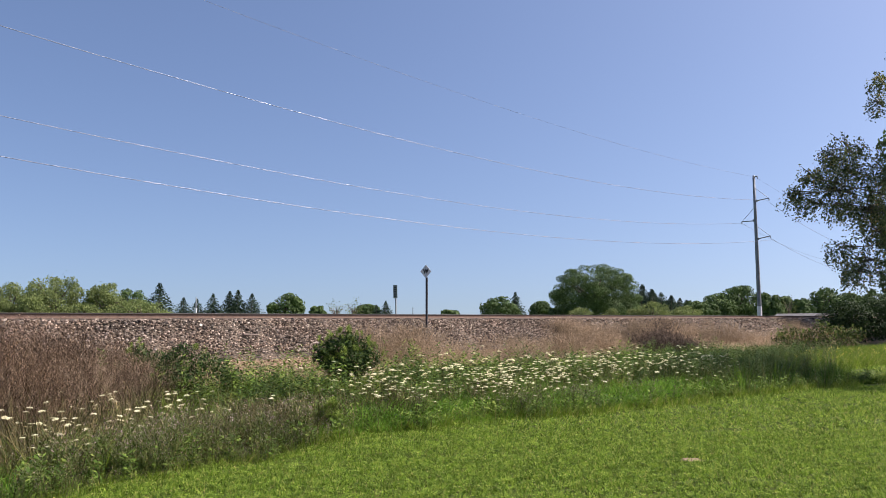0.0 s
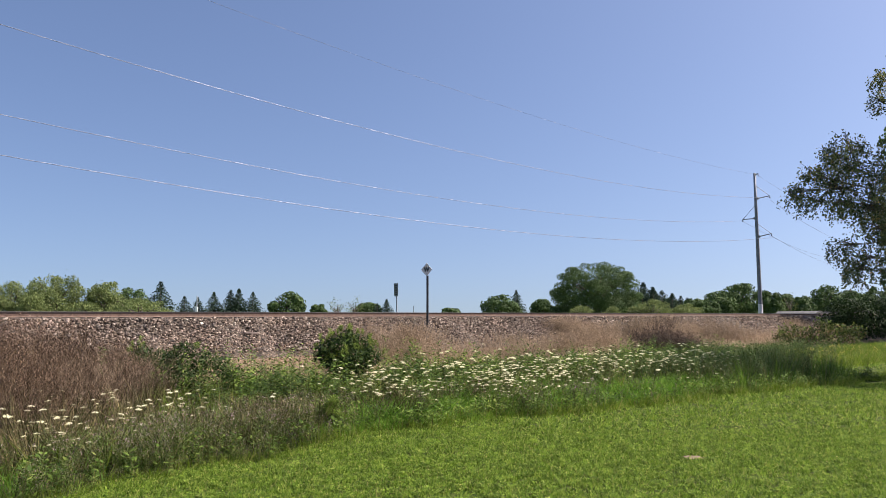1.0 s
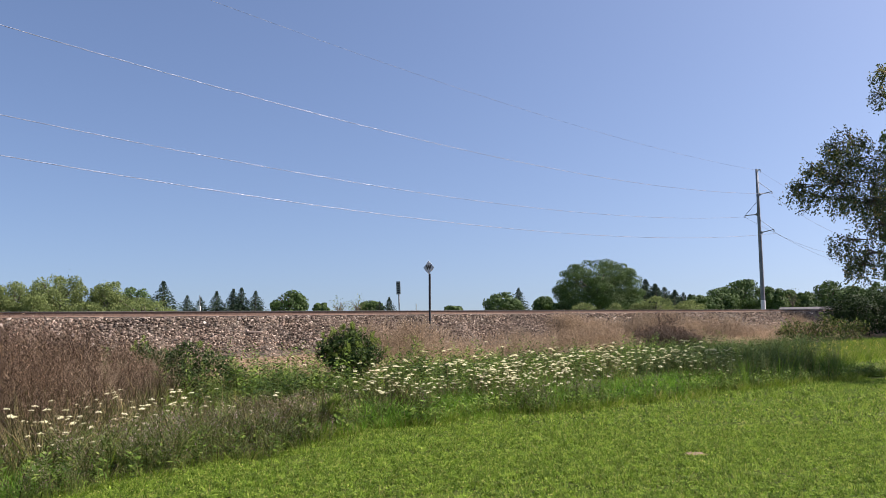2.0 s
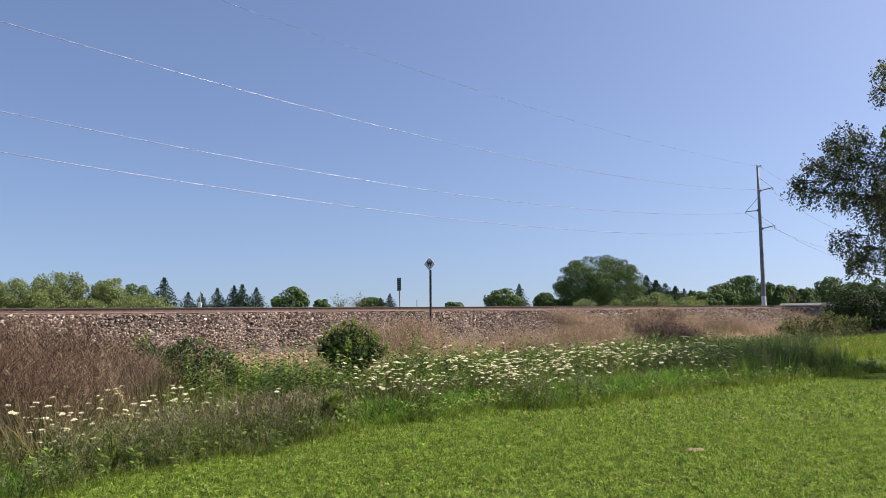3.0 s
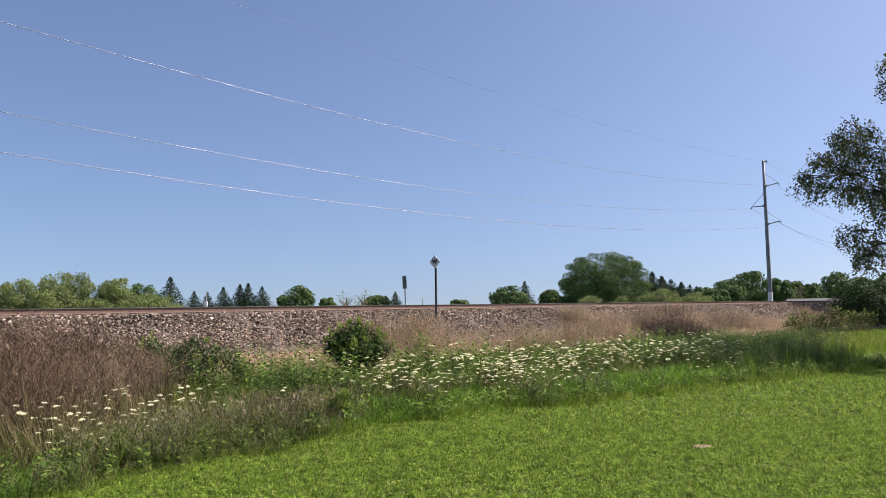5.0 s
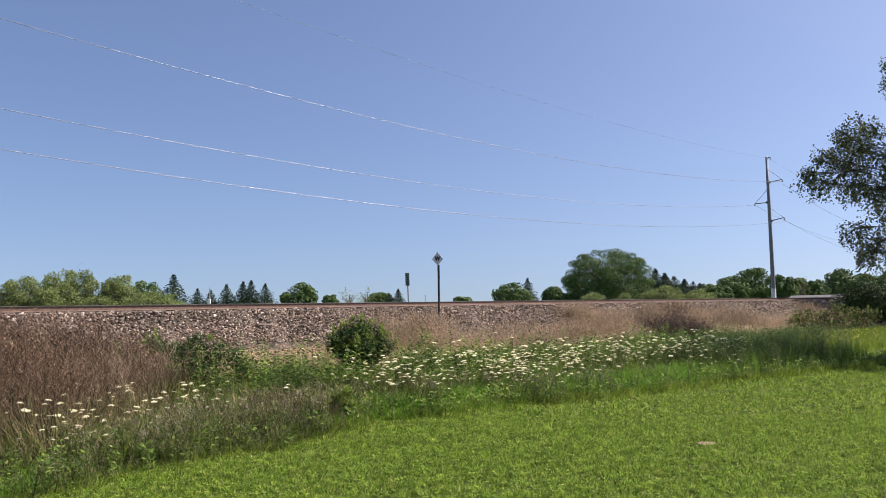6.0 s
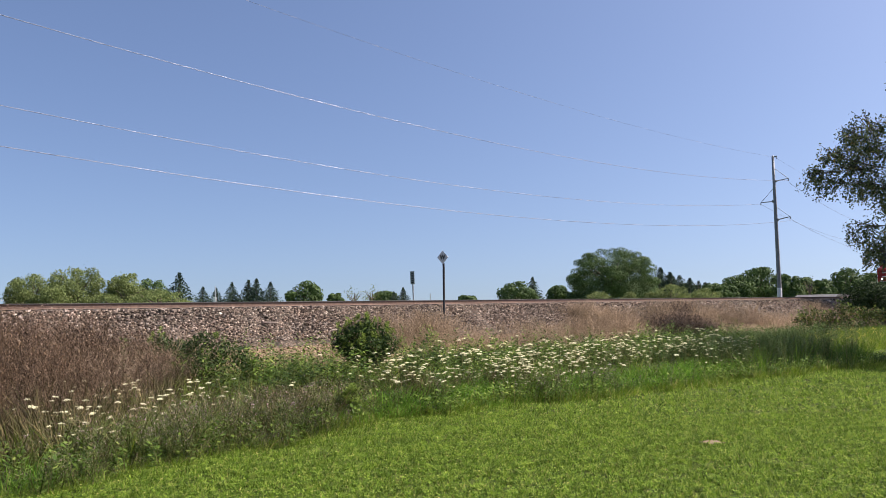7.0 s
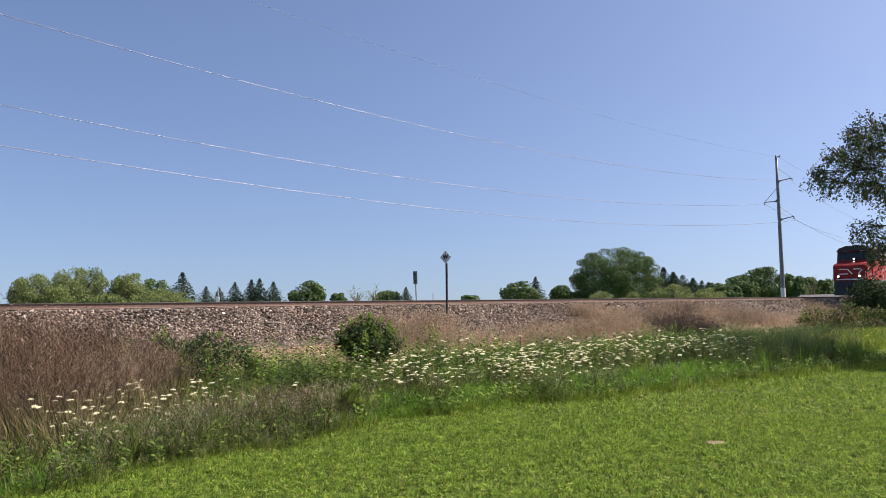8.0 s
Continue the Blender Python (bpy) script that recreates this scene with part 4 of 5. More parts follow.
def plume_shape(height, seed, stems=5, width=.005):
    """Dry bunch grass: arching stems that end in airy, spreading plumes."""
    r = random.Random(seed)
    sh = Shape()
    for j in range(stems):
        a = r.uniform(0, 6.28)
        b = Vector((math.cos(a) * .06 * r.random(), math.sin(a) * .06 * r.random(), 0))
        o = r.uniform(0, 6.28)
        t = b + Vector((math.cos(o) * .45, math.sin(o) * .45, 1)) * height * r.uniform(.6, 1)
        f = r.uniform(0, 3.14)
        sh.blade(b, t, width, .02, 0, Vector((math.cos(f), math.sin(f), 0)), 1)
        for q in range(14):
            u = r.uniform(.45, 1.02)
            p = b.lerp(t, u) + Vector((r.gauss(0, .025), r.gauss(0, .025), r.gauss(0, .02))) * height
            e = Vector((r.gauss(0, .8), r.gauss(0, .8), r.uniform(-.3, .9))).normalized()
            sh.blade(p, p + e * height * .12 * r.uniform(.5, 1.3), width * .9, 0, 0, None, 1)
    return sh


def tuft(s, n, s0, n0, ds, dn):
    """1 in the middle of a patch, fading to 0 past its rim."""
    return np.exp(-((s - s0) / ds) ** 2 - ((n - n0) / dn) ** 2)


def rust_limit(n):
    """How far along the track the rusty weeds stand, by the distance to it."""
    return 2.0 + (n - 8.1) * .74


def build_meadow():
    # ankle- to knee-high green grass all through the strip
    mid = [blades_shape(10, .42, .013, .12, .9, 100 + k, 2, .14) for k in range(6)]
    s, n, rng = spread(13000, -4, 45, 7.0, 15.5, 101, lambda s, n, r: (n > lawn_edge(s) - .1 + .25 * r) & (r < (.25 + .9 * waves(s, n, 1.6, 4.0)) * np.clip(1.25 - (n - 7.5) / 9, .2, 1) * np.clip(1.1 - (s - 25) / 30, .3, 1) * np.clip((s - 3.5) / 3, .3, 1)))
    rows = rows_of(s, n, rng, .6, 1.2, .3)
    rows[:, 4] *= np.clip((n - lawn_edge(s)) / 1.0, .45, 1)
    strewn("meadow_grass", mid, rows, [GRASS], "uneven green meadow grass between the lawn and the railway", "grass")
    # bright juicy grass in patches beside the lawn
    s, n, rng = spread(21000, 0, 17, 6.6, 10.5, 121, lambda s, n, r: (n > lawn_edge(s) + .1) & (r < 1.2 * tuft(s, n, 6.9, 8.1, .8, .5) + tuft(s, n, 9.0, 8.2, 1.0, .6) + .8 * tuft(s, n, 14.0, 7.3, 1.3, .5) + .9 * tuft(s, n, 3.7, 8.7, .45, .4) + .2 * tuft(s, n, 1.9, 7.5, .5, .3) + .5 * tuft(s, n, 4.9, 9.6, .6, .6) + .35 * tuft(s, n, 11.5, 9.5, 2, 1) + .8 * tuft(s, n, 11.8, 7.6, 1.3, .5)))
    rows = rows_of(s, n, rng, .55, 1.05, .25)
    rows[:, 4] *= np.clip((n - lawn_edge(s)) / .8, .5, 1)
    strewn("lush_grass", mid, rows, [LUSH], "bright lush green grass in patches beside the lawn", "grass")
    # leafy green weeds, knee-high and lower in front
    weeds = [weed_shape(.72, 200 + k, .095, 22, .028) for k in range(9)]
    s, n, rng = spread(11500, 4.0, 36, 7.8, 13.8, 201, lambda s, n, r: (n > lawn_edge(s) + .3) & (r < (.15 + 1.1 * waves(s, n, 1.5, .6)) * np.clip(1.5 - (n - 8) / 6, .25, 1))
                        & (s > np.maximum(5.9 - (n - 8) * .2, rust_limit(n) + 1.1) + r * .8) & ~((np.abs(s - 9.2) < .9) & (n > 10.6) & (n < 13)) & (s < 17 + (n - 7) * 1.6))
    rows = rows_of(s, n, rng, .4, 1.15, .12)
    rows[:, 4] *= np.clip((n - lawn_edge(s)) / 2.0, .35, 1)
    rows[:, 4] *= .5 + .95 * waves(s, n, 2.7, 3.7)
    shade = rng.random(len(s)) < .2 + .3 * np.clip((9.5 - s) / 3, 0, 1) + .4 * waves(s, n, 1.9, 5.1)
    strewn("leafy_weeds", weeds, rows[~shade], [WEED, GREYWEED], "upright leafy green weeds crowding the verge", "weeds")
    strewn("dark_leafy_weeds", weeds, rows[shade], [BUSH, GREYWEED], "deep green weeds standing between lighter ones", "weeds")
    # darker broad-leaved growth at the back
    back = [weed_shape(.85, 260 + k, .12, 22, .05) for k in range(6)]
    s, n, rng = spread(2400, 8.5, 36, 10.5, 14.5, 261, lambda s, n, r: (r < 1.2 * waves(s, n, 1.2, 5.0) - .2) & (s > 10.5 + (n - 12)))
    strewn("broad_leaved_weeds", back, rows_of(s, n, rng, .45, .95, .12), [BUSH, GREYWEED], "dark broad-leaved weeds at the back of the verge", "weeds")
    # tall pale stalks with narrow leaves, in a few stands
    talls = [weed_shape(1.15, 230 + k, .13, 34, .03) for k in range(5)]
    s, n, rng = spread(9000, 5, 24, 9.8, 15.0, 231, lambda s, n, r: r < .36 * (tuft(s, n, 6.95, 12.6, .22, .3) + tuft(s, n, 8.1, 12.5, .22, .3) + .5 * tuft(s, n, 7.8, 11.8, .4, .4) + .6 * tuft(s, n, 11.6, 12.2, .5, .4) + .4 * tuft(s, n, 13.4, 11.8, .8, .5)) + .01)
    strewn("tall_weeds", talls, rows_of(s, n, rng, .62, 1.1, .05), [WEED, GREYWEED], "tall light green milkweed-like stalks above the verge", "weeds")
    # knapweed along the lawn
    knap = [spray_shape(.6, 300 + k, 9, 2, .007, .017, .8, 0, 1) for k in range(7)]
    for sh in knap:
        r = random.Random(len(sh.v))
        for q in range(44):
            a, h = r.uniform(0, 6.28), r.uniform(.02, .5)
            c = Vector((math.cos(a) * .11 * r.random(), math.sin(a) * .11 * r.random(), h))
            sh.leaf(c, c + Vector((math.cos(a), math.sin(a), r.uniform(-.2, .8))) * .07, .010, 2)
    s, n, rng = spread(9800, -3, 16, 6.6, 10.6, 301, lambda s, n, r: (n > lawn_edge(s) + .05) & (r < np.where(s < 5.6, 1.0, .12 * waves(s, n, 1.4, 3.3)) * np.clip(1.35 - (n - lawn_edge(s)) / np.clip(.75 + (s - 2.2) * .5, .75, 1.7), 0, 1) * (.3 + waves(s, n, 1.7, 1.2))
                        + .5 * tuft(s, n, 5.9, 8.5, .5, .6) + .5 * tuft(s, n, 10.9, 7.6, .4, .35) + .5 * tuft(s, n, 9.4, 7.6, .6, .3)))
    rows = rows_of(s, n, rng, .5, 1.05, .2)
    rows[:, 4] *= np.clip((n - lawn_edge(s)) / .4, .6, 1)
    strewn("knapweed", knap, rows, [KNAPLEAF, PURPLE, KNAPLEAF], "grey-green knapweed dotted with small purple flower heads", "wildflowers")
    # yellowing straw grass and brown stalks behind the knapweed
    straw = [blades_shape(12, .55, .010, .12, .8, 350 + k, 3, .12) for k in range(4)]
    s, n, rng = spread(4200, -1, 8.0, 8.2, 12.4, 351, lambda s, n, r: (n > lawn_edge(s) + .7) & (r < 1.3 * waves(s, n, 1.8, 2.6) - .05) & (s > rust_limit(n) - .3))
    rows = rows_of(s, n, rng, .5, 1.05, .25)
    rows[:, 4] *= np.where((s > 4.2) & (n > 9.6), .6, 1)
    strewn("straw_grass", straw, rows, [OLIVE], "yellowing grass among the verge flowers", "grass")
    brown = [spray_shape(.62, 370 + k, 9, 4, .007, .018, .5, 0, 1) for k in range(5)]
    s, n, rng = spread(2000, .5, 9.5, 7.9, 13.0, 371, lambda s, n, r: (n > lawn_edge(s) + .9 - .4 * tuft(s, n, 5.7, 8.4, .6, .8)) & (r < .1 + .4 * waves(s, n, 2.0, 4.4) + .3 * tuft(s, n, 5.7, 8.8, .6, .6)) & (s > rust_limit(n) - .8))
    rows = rows_of(s, n, rng, .5, 1.0, .15)
    rows[:, 4] *= np.where((s > 4.2) & (n > 9.2), .62, 1)
    strewn("brown_stalks", brown, rows, [OLIVE, PINKSEED], "thin brown seeding stalks among the verge grass", "weeds")
    # tall rusty-brown dead weeds with pinkish tips
    rust = [spray_shape(1.5, 400 + k, 15, 3, .0085, .024, .9, 0, 1, .25) for k in range(10)]
    s, n, rng = spread(5600, .0, 9.5, 7.6, 16.0, 401, lambda s, n, r: (n > lawn_edge(s) + .5) & (r < np.clip((rust_limit(n) + .5 - s) / 1.1, 0, 1) * np.clip((n - 7.7) / 1.2, .1, 1)) & (r < .35 + .8 * waves(s, n, 1.3, 6.0)))
    rows = rows_of(s, n, rng, .62, 1.1, .14)
    rows[:, 4] *= np.clip(.40 + (n - 8.2) / 4.2, .36, 1.05) * np.clip(1.0 - .5 * (s - rust_limit(n) + 2.6) / 2.6, .5, 1.0)
    rows[:, 4] *= .68 + .55 * waves(s, n, 3.3, 2.4)
    strewn("rusty_weeds", rust, rows, [RUSTY, PINKSEED], "tall wiry rusty-brown seeding weeds", "weeds")
    # pale dry grass and olive stalks standing through them
    s, n, rng = spread(2600, .5, 8.5, 10.2, 15.0, 411, lambda s, n, r: (s < rust_limit(n) + .3) & (r < .15 + .6 * waves(s, n, 1.7, 1.1)))
    rows = rows_of(s, n, rng, .45, .95, .2)
    rows[:, 4] *= np.clip(.5 + (n - 8.6) / 4.5, .5, 1.25)
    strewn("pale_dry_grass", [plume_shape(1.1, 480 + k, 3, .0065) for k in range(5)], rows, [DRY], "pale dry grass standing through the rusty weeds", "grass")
    s, n, rng = spread(520, .5, 8.0, 8.2, 13.0, 421, lambda s, n, r: (s < rust_limit(n) + .6) & (n > lawn_edge(s) + .6))
    rows = rows_of(s, n, rng, .6, 1.3, .15)
    strewn("olive_stalks", straw, rows, [OLIVE], "olive grass round the feet of the rusty weeds", "grass")
    # knee-high dead stalks thinning out before the gravel
    s, n, rng = spread(1500, 1.5, 15, 13.5, 20.0, 431, lambda s, n, r: (r < (.2 + .7 * waves(s, n, 1.0, 9.0)) * np.clip((8.6 - s) / 3, .12, 1)))
    rows = rows_of(s, n, rng, .4, .95, .12)
    strewn("bank_stalks", [spray_shape(.75, 440 + k, 8, 5, .008, .022, .7, 0, 1) for k in range(4)], rows, [RUSTY, PINKSEED], "thin dry stalks on the foot of the stone bank", "weeds")
    # fluffy mounds of dry grass along the bank; dark clumps paint shaded hollows
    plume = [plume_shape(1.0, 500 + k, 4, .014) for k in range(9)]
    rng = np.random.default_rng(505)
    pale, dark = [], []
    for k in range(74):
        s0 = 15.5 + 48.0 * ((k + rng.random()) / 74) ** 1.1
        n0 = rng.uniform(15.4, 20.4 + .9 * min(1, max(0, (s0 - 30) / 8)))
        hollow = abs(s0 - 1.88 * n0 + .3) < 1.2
        r0, h0 = rng.uniform(.55, 1.45), rng.uniform(.7, 1.45)
        c = int(85 * r0 * r0 * (1.0 if s0 < 45 else .6))
        d, a = r0 * np.sqrt(rng.random(c)), rng.uniform(0, 6.283, c)
        s, n = s0 + d * np.cos(a) * 1.25, n0 + d * np.sin(a)
        rows = rows_of(s, n, rng, .8, 1.1, .2)
        rows[:, 4] *= h0 * (1 - .55 * (d / r0) ** 2)
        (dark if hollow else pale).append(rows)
    pale.append(rows_of(rng.normal(6.6, 1.3, 420), rng.normal(17.2, 1.0, 420), rng, .45, .9, .2))
    s, n, rng = spread(1500, 14.5, 64, 15.0, 21.2, 511, lambda s, n, r: r < .2 + .6 * waves(s, n, 1.25, 2.3))
    pale.append(rows_of(s, n, rng, .3, .6, .25))
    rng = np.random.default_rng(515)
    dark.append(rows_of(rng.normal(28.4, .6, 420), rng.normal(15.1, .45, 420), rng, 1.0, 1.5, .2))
    for name, group, mat, words in (("dry_bunch_grass", pale, DRY, "fluffy tan-pink dry bunch grass along the stone bank"), ("withered_grass", dark, HOLLOWSHADE, "dark brown clumps coloured as shaded hollows in the pale dry grass")):
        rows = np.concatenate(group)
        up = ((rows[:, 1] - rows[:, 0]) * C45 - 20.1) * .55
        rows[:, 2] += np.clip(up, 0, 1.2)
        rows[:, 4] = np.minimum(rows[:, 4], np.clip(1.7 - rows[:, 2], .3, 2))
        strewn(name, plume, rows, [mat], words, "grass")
    # feathery deep green growth past the flowers, rank grass round and behind it
    past = lambda s, n: n > lawn_edge(s) + .4 + np.clip((s - 20.5) * .55, 0, 2.6)
    rank = [blades_shape(14, .66, .014, .16, .6, 600 + k, 2, .10) for k in range(6)]
    s, n, rng = spread(8000, 15.0, 46, 5.2, 14.5, 601, lambda s, n, r: past(s, n) & (s > 15.6 + (n - 7) * 2.0) & (r < (.4 + .8 * waves(s, n, 1.1, 2.2)) * (1 - .75 * tuft(s, n, 17.4, 7.6, 2.2, 1.5))))
    rows = rows_of(s, n, rng, .5, 1.1, .16)
    rows[:, 4] *= np.clip(1.1 - (s - 18.5) / 9, .6, 1) * (.7 + .6 * waves(s, n, 1.5, 8.0))
    strewn("rank_grass", rank, rows, [RANK], "tall lush bright green grass at the lawn's far end", "grass")
    ferny = [weed_shape(.95, 660 + k, .085, 46, .013) for k in range(6)]
    s, n, rng = spread(7600, 13.5, 30, 5.8, 11.5, 661, lambda s, n, r: (n > lawn_edge(s) + .35) & past(s, n) & (r < 1.1 * tuft(s, n, 17.2, 7.6, 2.3, 1.5) + .7 * tuft(s, n, 20.5, 9.0, 3.0, 1.3) + .08) & (r < .3 + waves(s, n, 2.1, 3.0)))
    rows = rows_of(s, n, rng, .5, 1.05, .1)
    rows[:, 4] *= np.clip(.55 + (n - lawn_edge(s)) / 2.0, .5, 1)
    strewn("feathery_weeds", ferny, rows, [BUSH, GREYWEED], "feathery deep green weeds standing in the rank grass", "weeds")
    s, n, rng = spread(130, 24, 36, 7.6, 11.0, 641)
    strewn("yellow_flowers", [weed_shape(.5, 650 + k, .06, 10, .014, 2) for k in range(3)], rows_of(s, n, rng, .5, 1, .1), [WEED, GREYWEED, YELLOW], "small yellow blooms scattered in the tall grass", "wildflowers")
    low = [weed_shape(.32, 760 + k, .075, 13, .026) for k in range(6)]
    s, n, rng = spread(11500, -1, 21, 5.5, 10.2, 761, lambda s, n, r: (n > lawn_edge(s) + .12) & (n < lawn_edge(s) + 1.9) & (r < .15 + 1.1 * waves(s, n, 2.4, 8.0)) & (r < np.clip((s - 4.2) / 3, .4, 1)))
    strewn("low_weeds", low, rows_of(s, n, rng, .5, 1.25, .2), [WEED, GREYWEED], "low leafy weeds along the mown edge", "weeds")
    # overhanging fringe where the mower stops
    fringe = [blades_shape(9, .20, .009, .08, 1.3, 700 + k, 3, .18) for k in range(5)]
    s, n, rng = spread(17000, -3, 26, 5, 9.2, 701, lambda s, n, r: np.abs(n - lawn_edge(s) - .2) < .06 + .22 * r)
    rows = rows_of(s, n, rng, .5, 1.2, .3)
    rows[:, 4] *= np.clip(.7 + (s - 4) / 12, .6, 1)
    strewn("edge_grass", fringe, rows, [GRASS], "arching grass fringe along the mown edge", "grass")


build_meadow()


def umbel_mesh(seed, dome):
    r = random.Random(seed)
    sh = Shape()
    for k in range(26):
        q = math.sqrt((k + .5) / 26)
        a = k * 2.39996
        c = Vector((math.cos(a) * q * .042, math.sin(a) * q * .042, dome * (1 - q * q) + r.gauss(0, .002)))
        rad = .0105 * r.uniform(.8, 1.25)
        base = len(sh.v)
        sh.v.append(c + Vector((0, 0, .004)))
        for j in range(6):
            sh.v.append(c + Vector((math.cos(j * 1.047 + a) * rad, math.sin(j * 1.047 + a) * rad, r.gauss(0, .001))))
        for j in range(6):
            sh.f.append((base, base + 1 + j, base + 1 + (j + 1) % 6))
            sh.m.append(0)
    v, f, m = sh.arrays()
    me = bpy.data.meshes.new("flower_head")
    me.from_pydata([tuple(p) for p in v], [], [tuple(int(i) for i in t) for t in f])
    me.materials.append(WHITE)
    return me


def build_lace():
    """Wild carrot in bloom: a forked stalk with feathery leaves under flat white heads."""
    heads = [umbel_mesh(800 + k, d) for k, d in enumerate((.010, .014, .017, .012))]
    kinds = []
    for k in range(8):
        r = random.Random(820 + k)
        ob = holder("wild_carrot", Matrix.Identity(4), "wild carrot plant with flat white flower heads", "wildflower", "wild carrots in the verge")
        bm = bmesh.new()
        H = (.86, .74, .92, .66, .58, .62, .52, .48)[k]
        tips = [Vector((r.gauss(0, .03), r.gauss(0, .03), H))]
        tube(bm, [(0, 0, -.02), (r.gauss(0, .02), r.gauss(0, .02), H * .5), tips[0]], [.005, .004, .003], 4)
        for j in range(r.choice((1, 2, 2, 3))):
            a, z = r.uniform(0, 6.28), H * r.uniform(.35, .6)
            t = Vector((math.cos(a) * r.uniform(.1, .3), math.sin(a) * r.uniform(.1, .3), H * r.uniform(.72, 1.02)))
            tube(bm, [(0, 0, z), (t.x * .6, t.y * .6, (z + t.z) / 2 - .02), t], [.004, .003, .0025], 4)
            tips.append(t)
        part("stalk", bm, GREYWEED, ob)
        sh = Shape()
        for j in range(26):
            a, z = r.uniform(0, 6.28), H * r.uniform(.05, .55)
            c = Vector((0, 0, z))
            sh.leaf(c, c + Vector((math.cos(a), math.sin(a), .6)) * r.uniform(.06, .14), .014, 0, r.uniform(-.6, .6))
        v, f, m = sh.arrays()
        raw_mesh("leaves", v, f, m, [WEED], parent=ob)
        for j, t in enumerate(tips):
            h = new("flower_head", heads[(k + j) % 4])
            h.parent = ob
            q = r.uniform(.7, 1.1) * (1 if k < 4 else .8)
            h.matrix_basis = Matrix.LocRotScale(t, Euler((r.gauss(.02, .10), r.gauss(0, .10), r.uniform(0, 6))), (q, q, q))
        kinds.append(ob)
    r = random.Random(77)
    spots = []
    # centre along the track, centre towards it, spreads, how many, tall or short
    for s0, n0, ds, dn, count, short in ((9.5, 8.5, .45, .4, 60, 0), (10.6, 8.4, .6, .5, 42, 0), (7.6, 8.85, .4, .35, 34, 0), (13.2, 8.9, .9, .6, 66, 0), (15.8, 8.1, .9, .6, 75, 0), (4.2, 9.5, .6, .75, 22, 1), (2.8, 9.2, .4, .5, 9, 1),
                                         (12.5, 11.0, 2.2, .6, 14, 0), (8.6, 12.0, .8, .5, 3, 0), (2.4, 8.4, .5, .3, 6, 1)):
        for k in range(count):
            spots.append((r.gauss(s0, ds), r.gauss(n0, dn), r.uniform(.8, 1.1), short))
    used = set()
    for i, (s, n, q, short) in enumerate(spots):
        n = max(n, float(lawn_edge(s)) + .35)
        q *= min(1.0, .55 + (n - float(lawn_edge(s))) * .3)
        m = Matrix.LocRotScale(tr(s, n, float(rise(s, n)) - .01), Euler((r.gauss(0, .09), r.gauss(0, .09), r.uniform(0, 6.28))), None)
        k = r.choice((4, 5, 6, 7)) if short else r.choice((0, 0, 1, 1, 2, 3, 3, 4, 5))
        if k not in used:
            used.add(k)
            ob = kinds[k]
            ob.matrix_world = m
        else:
            ob = copy_thing(kinds[k], m)
        ob.scale = (q, q, q)


build_lace()


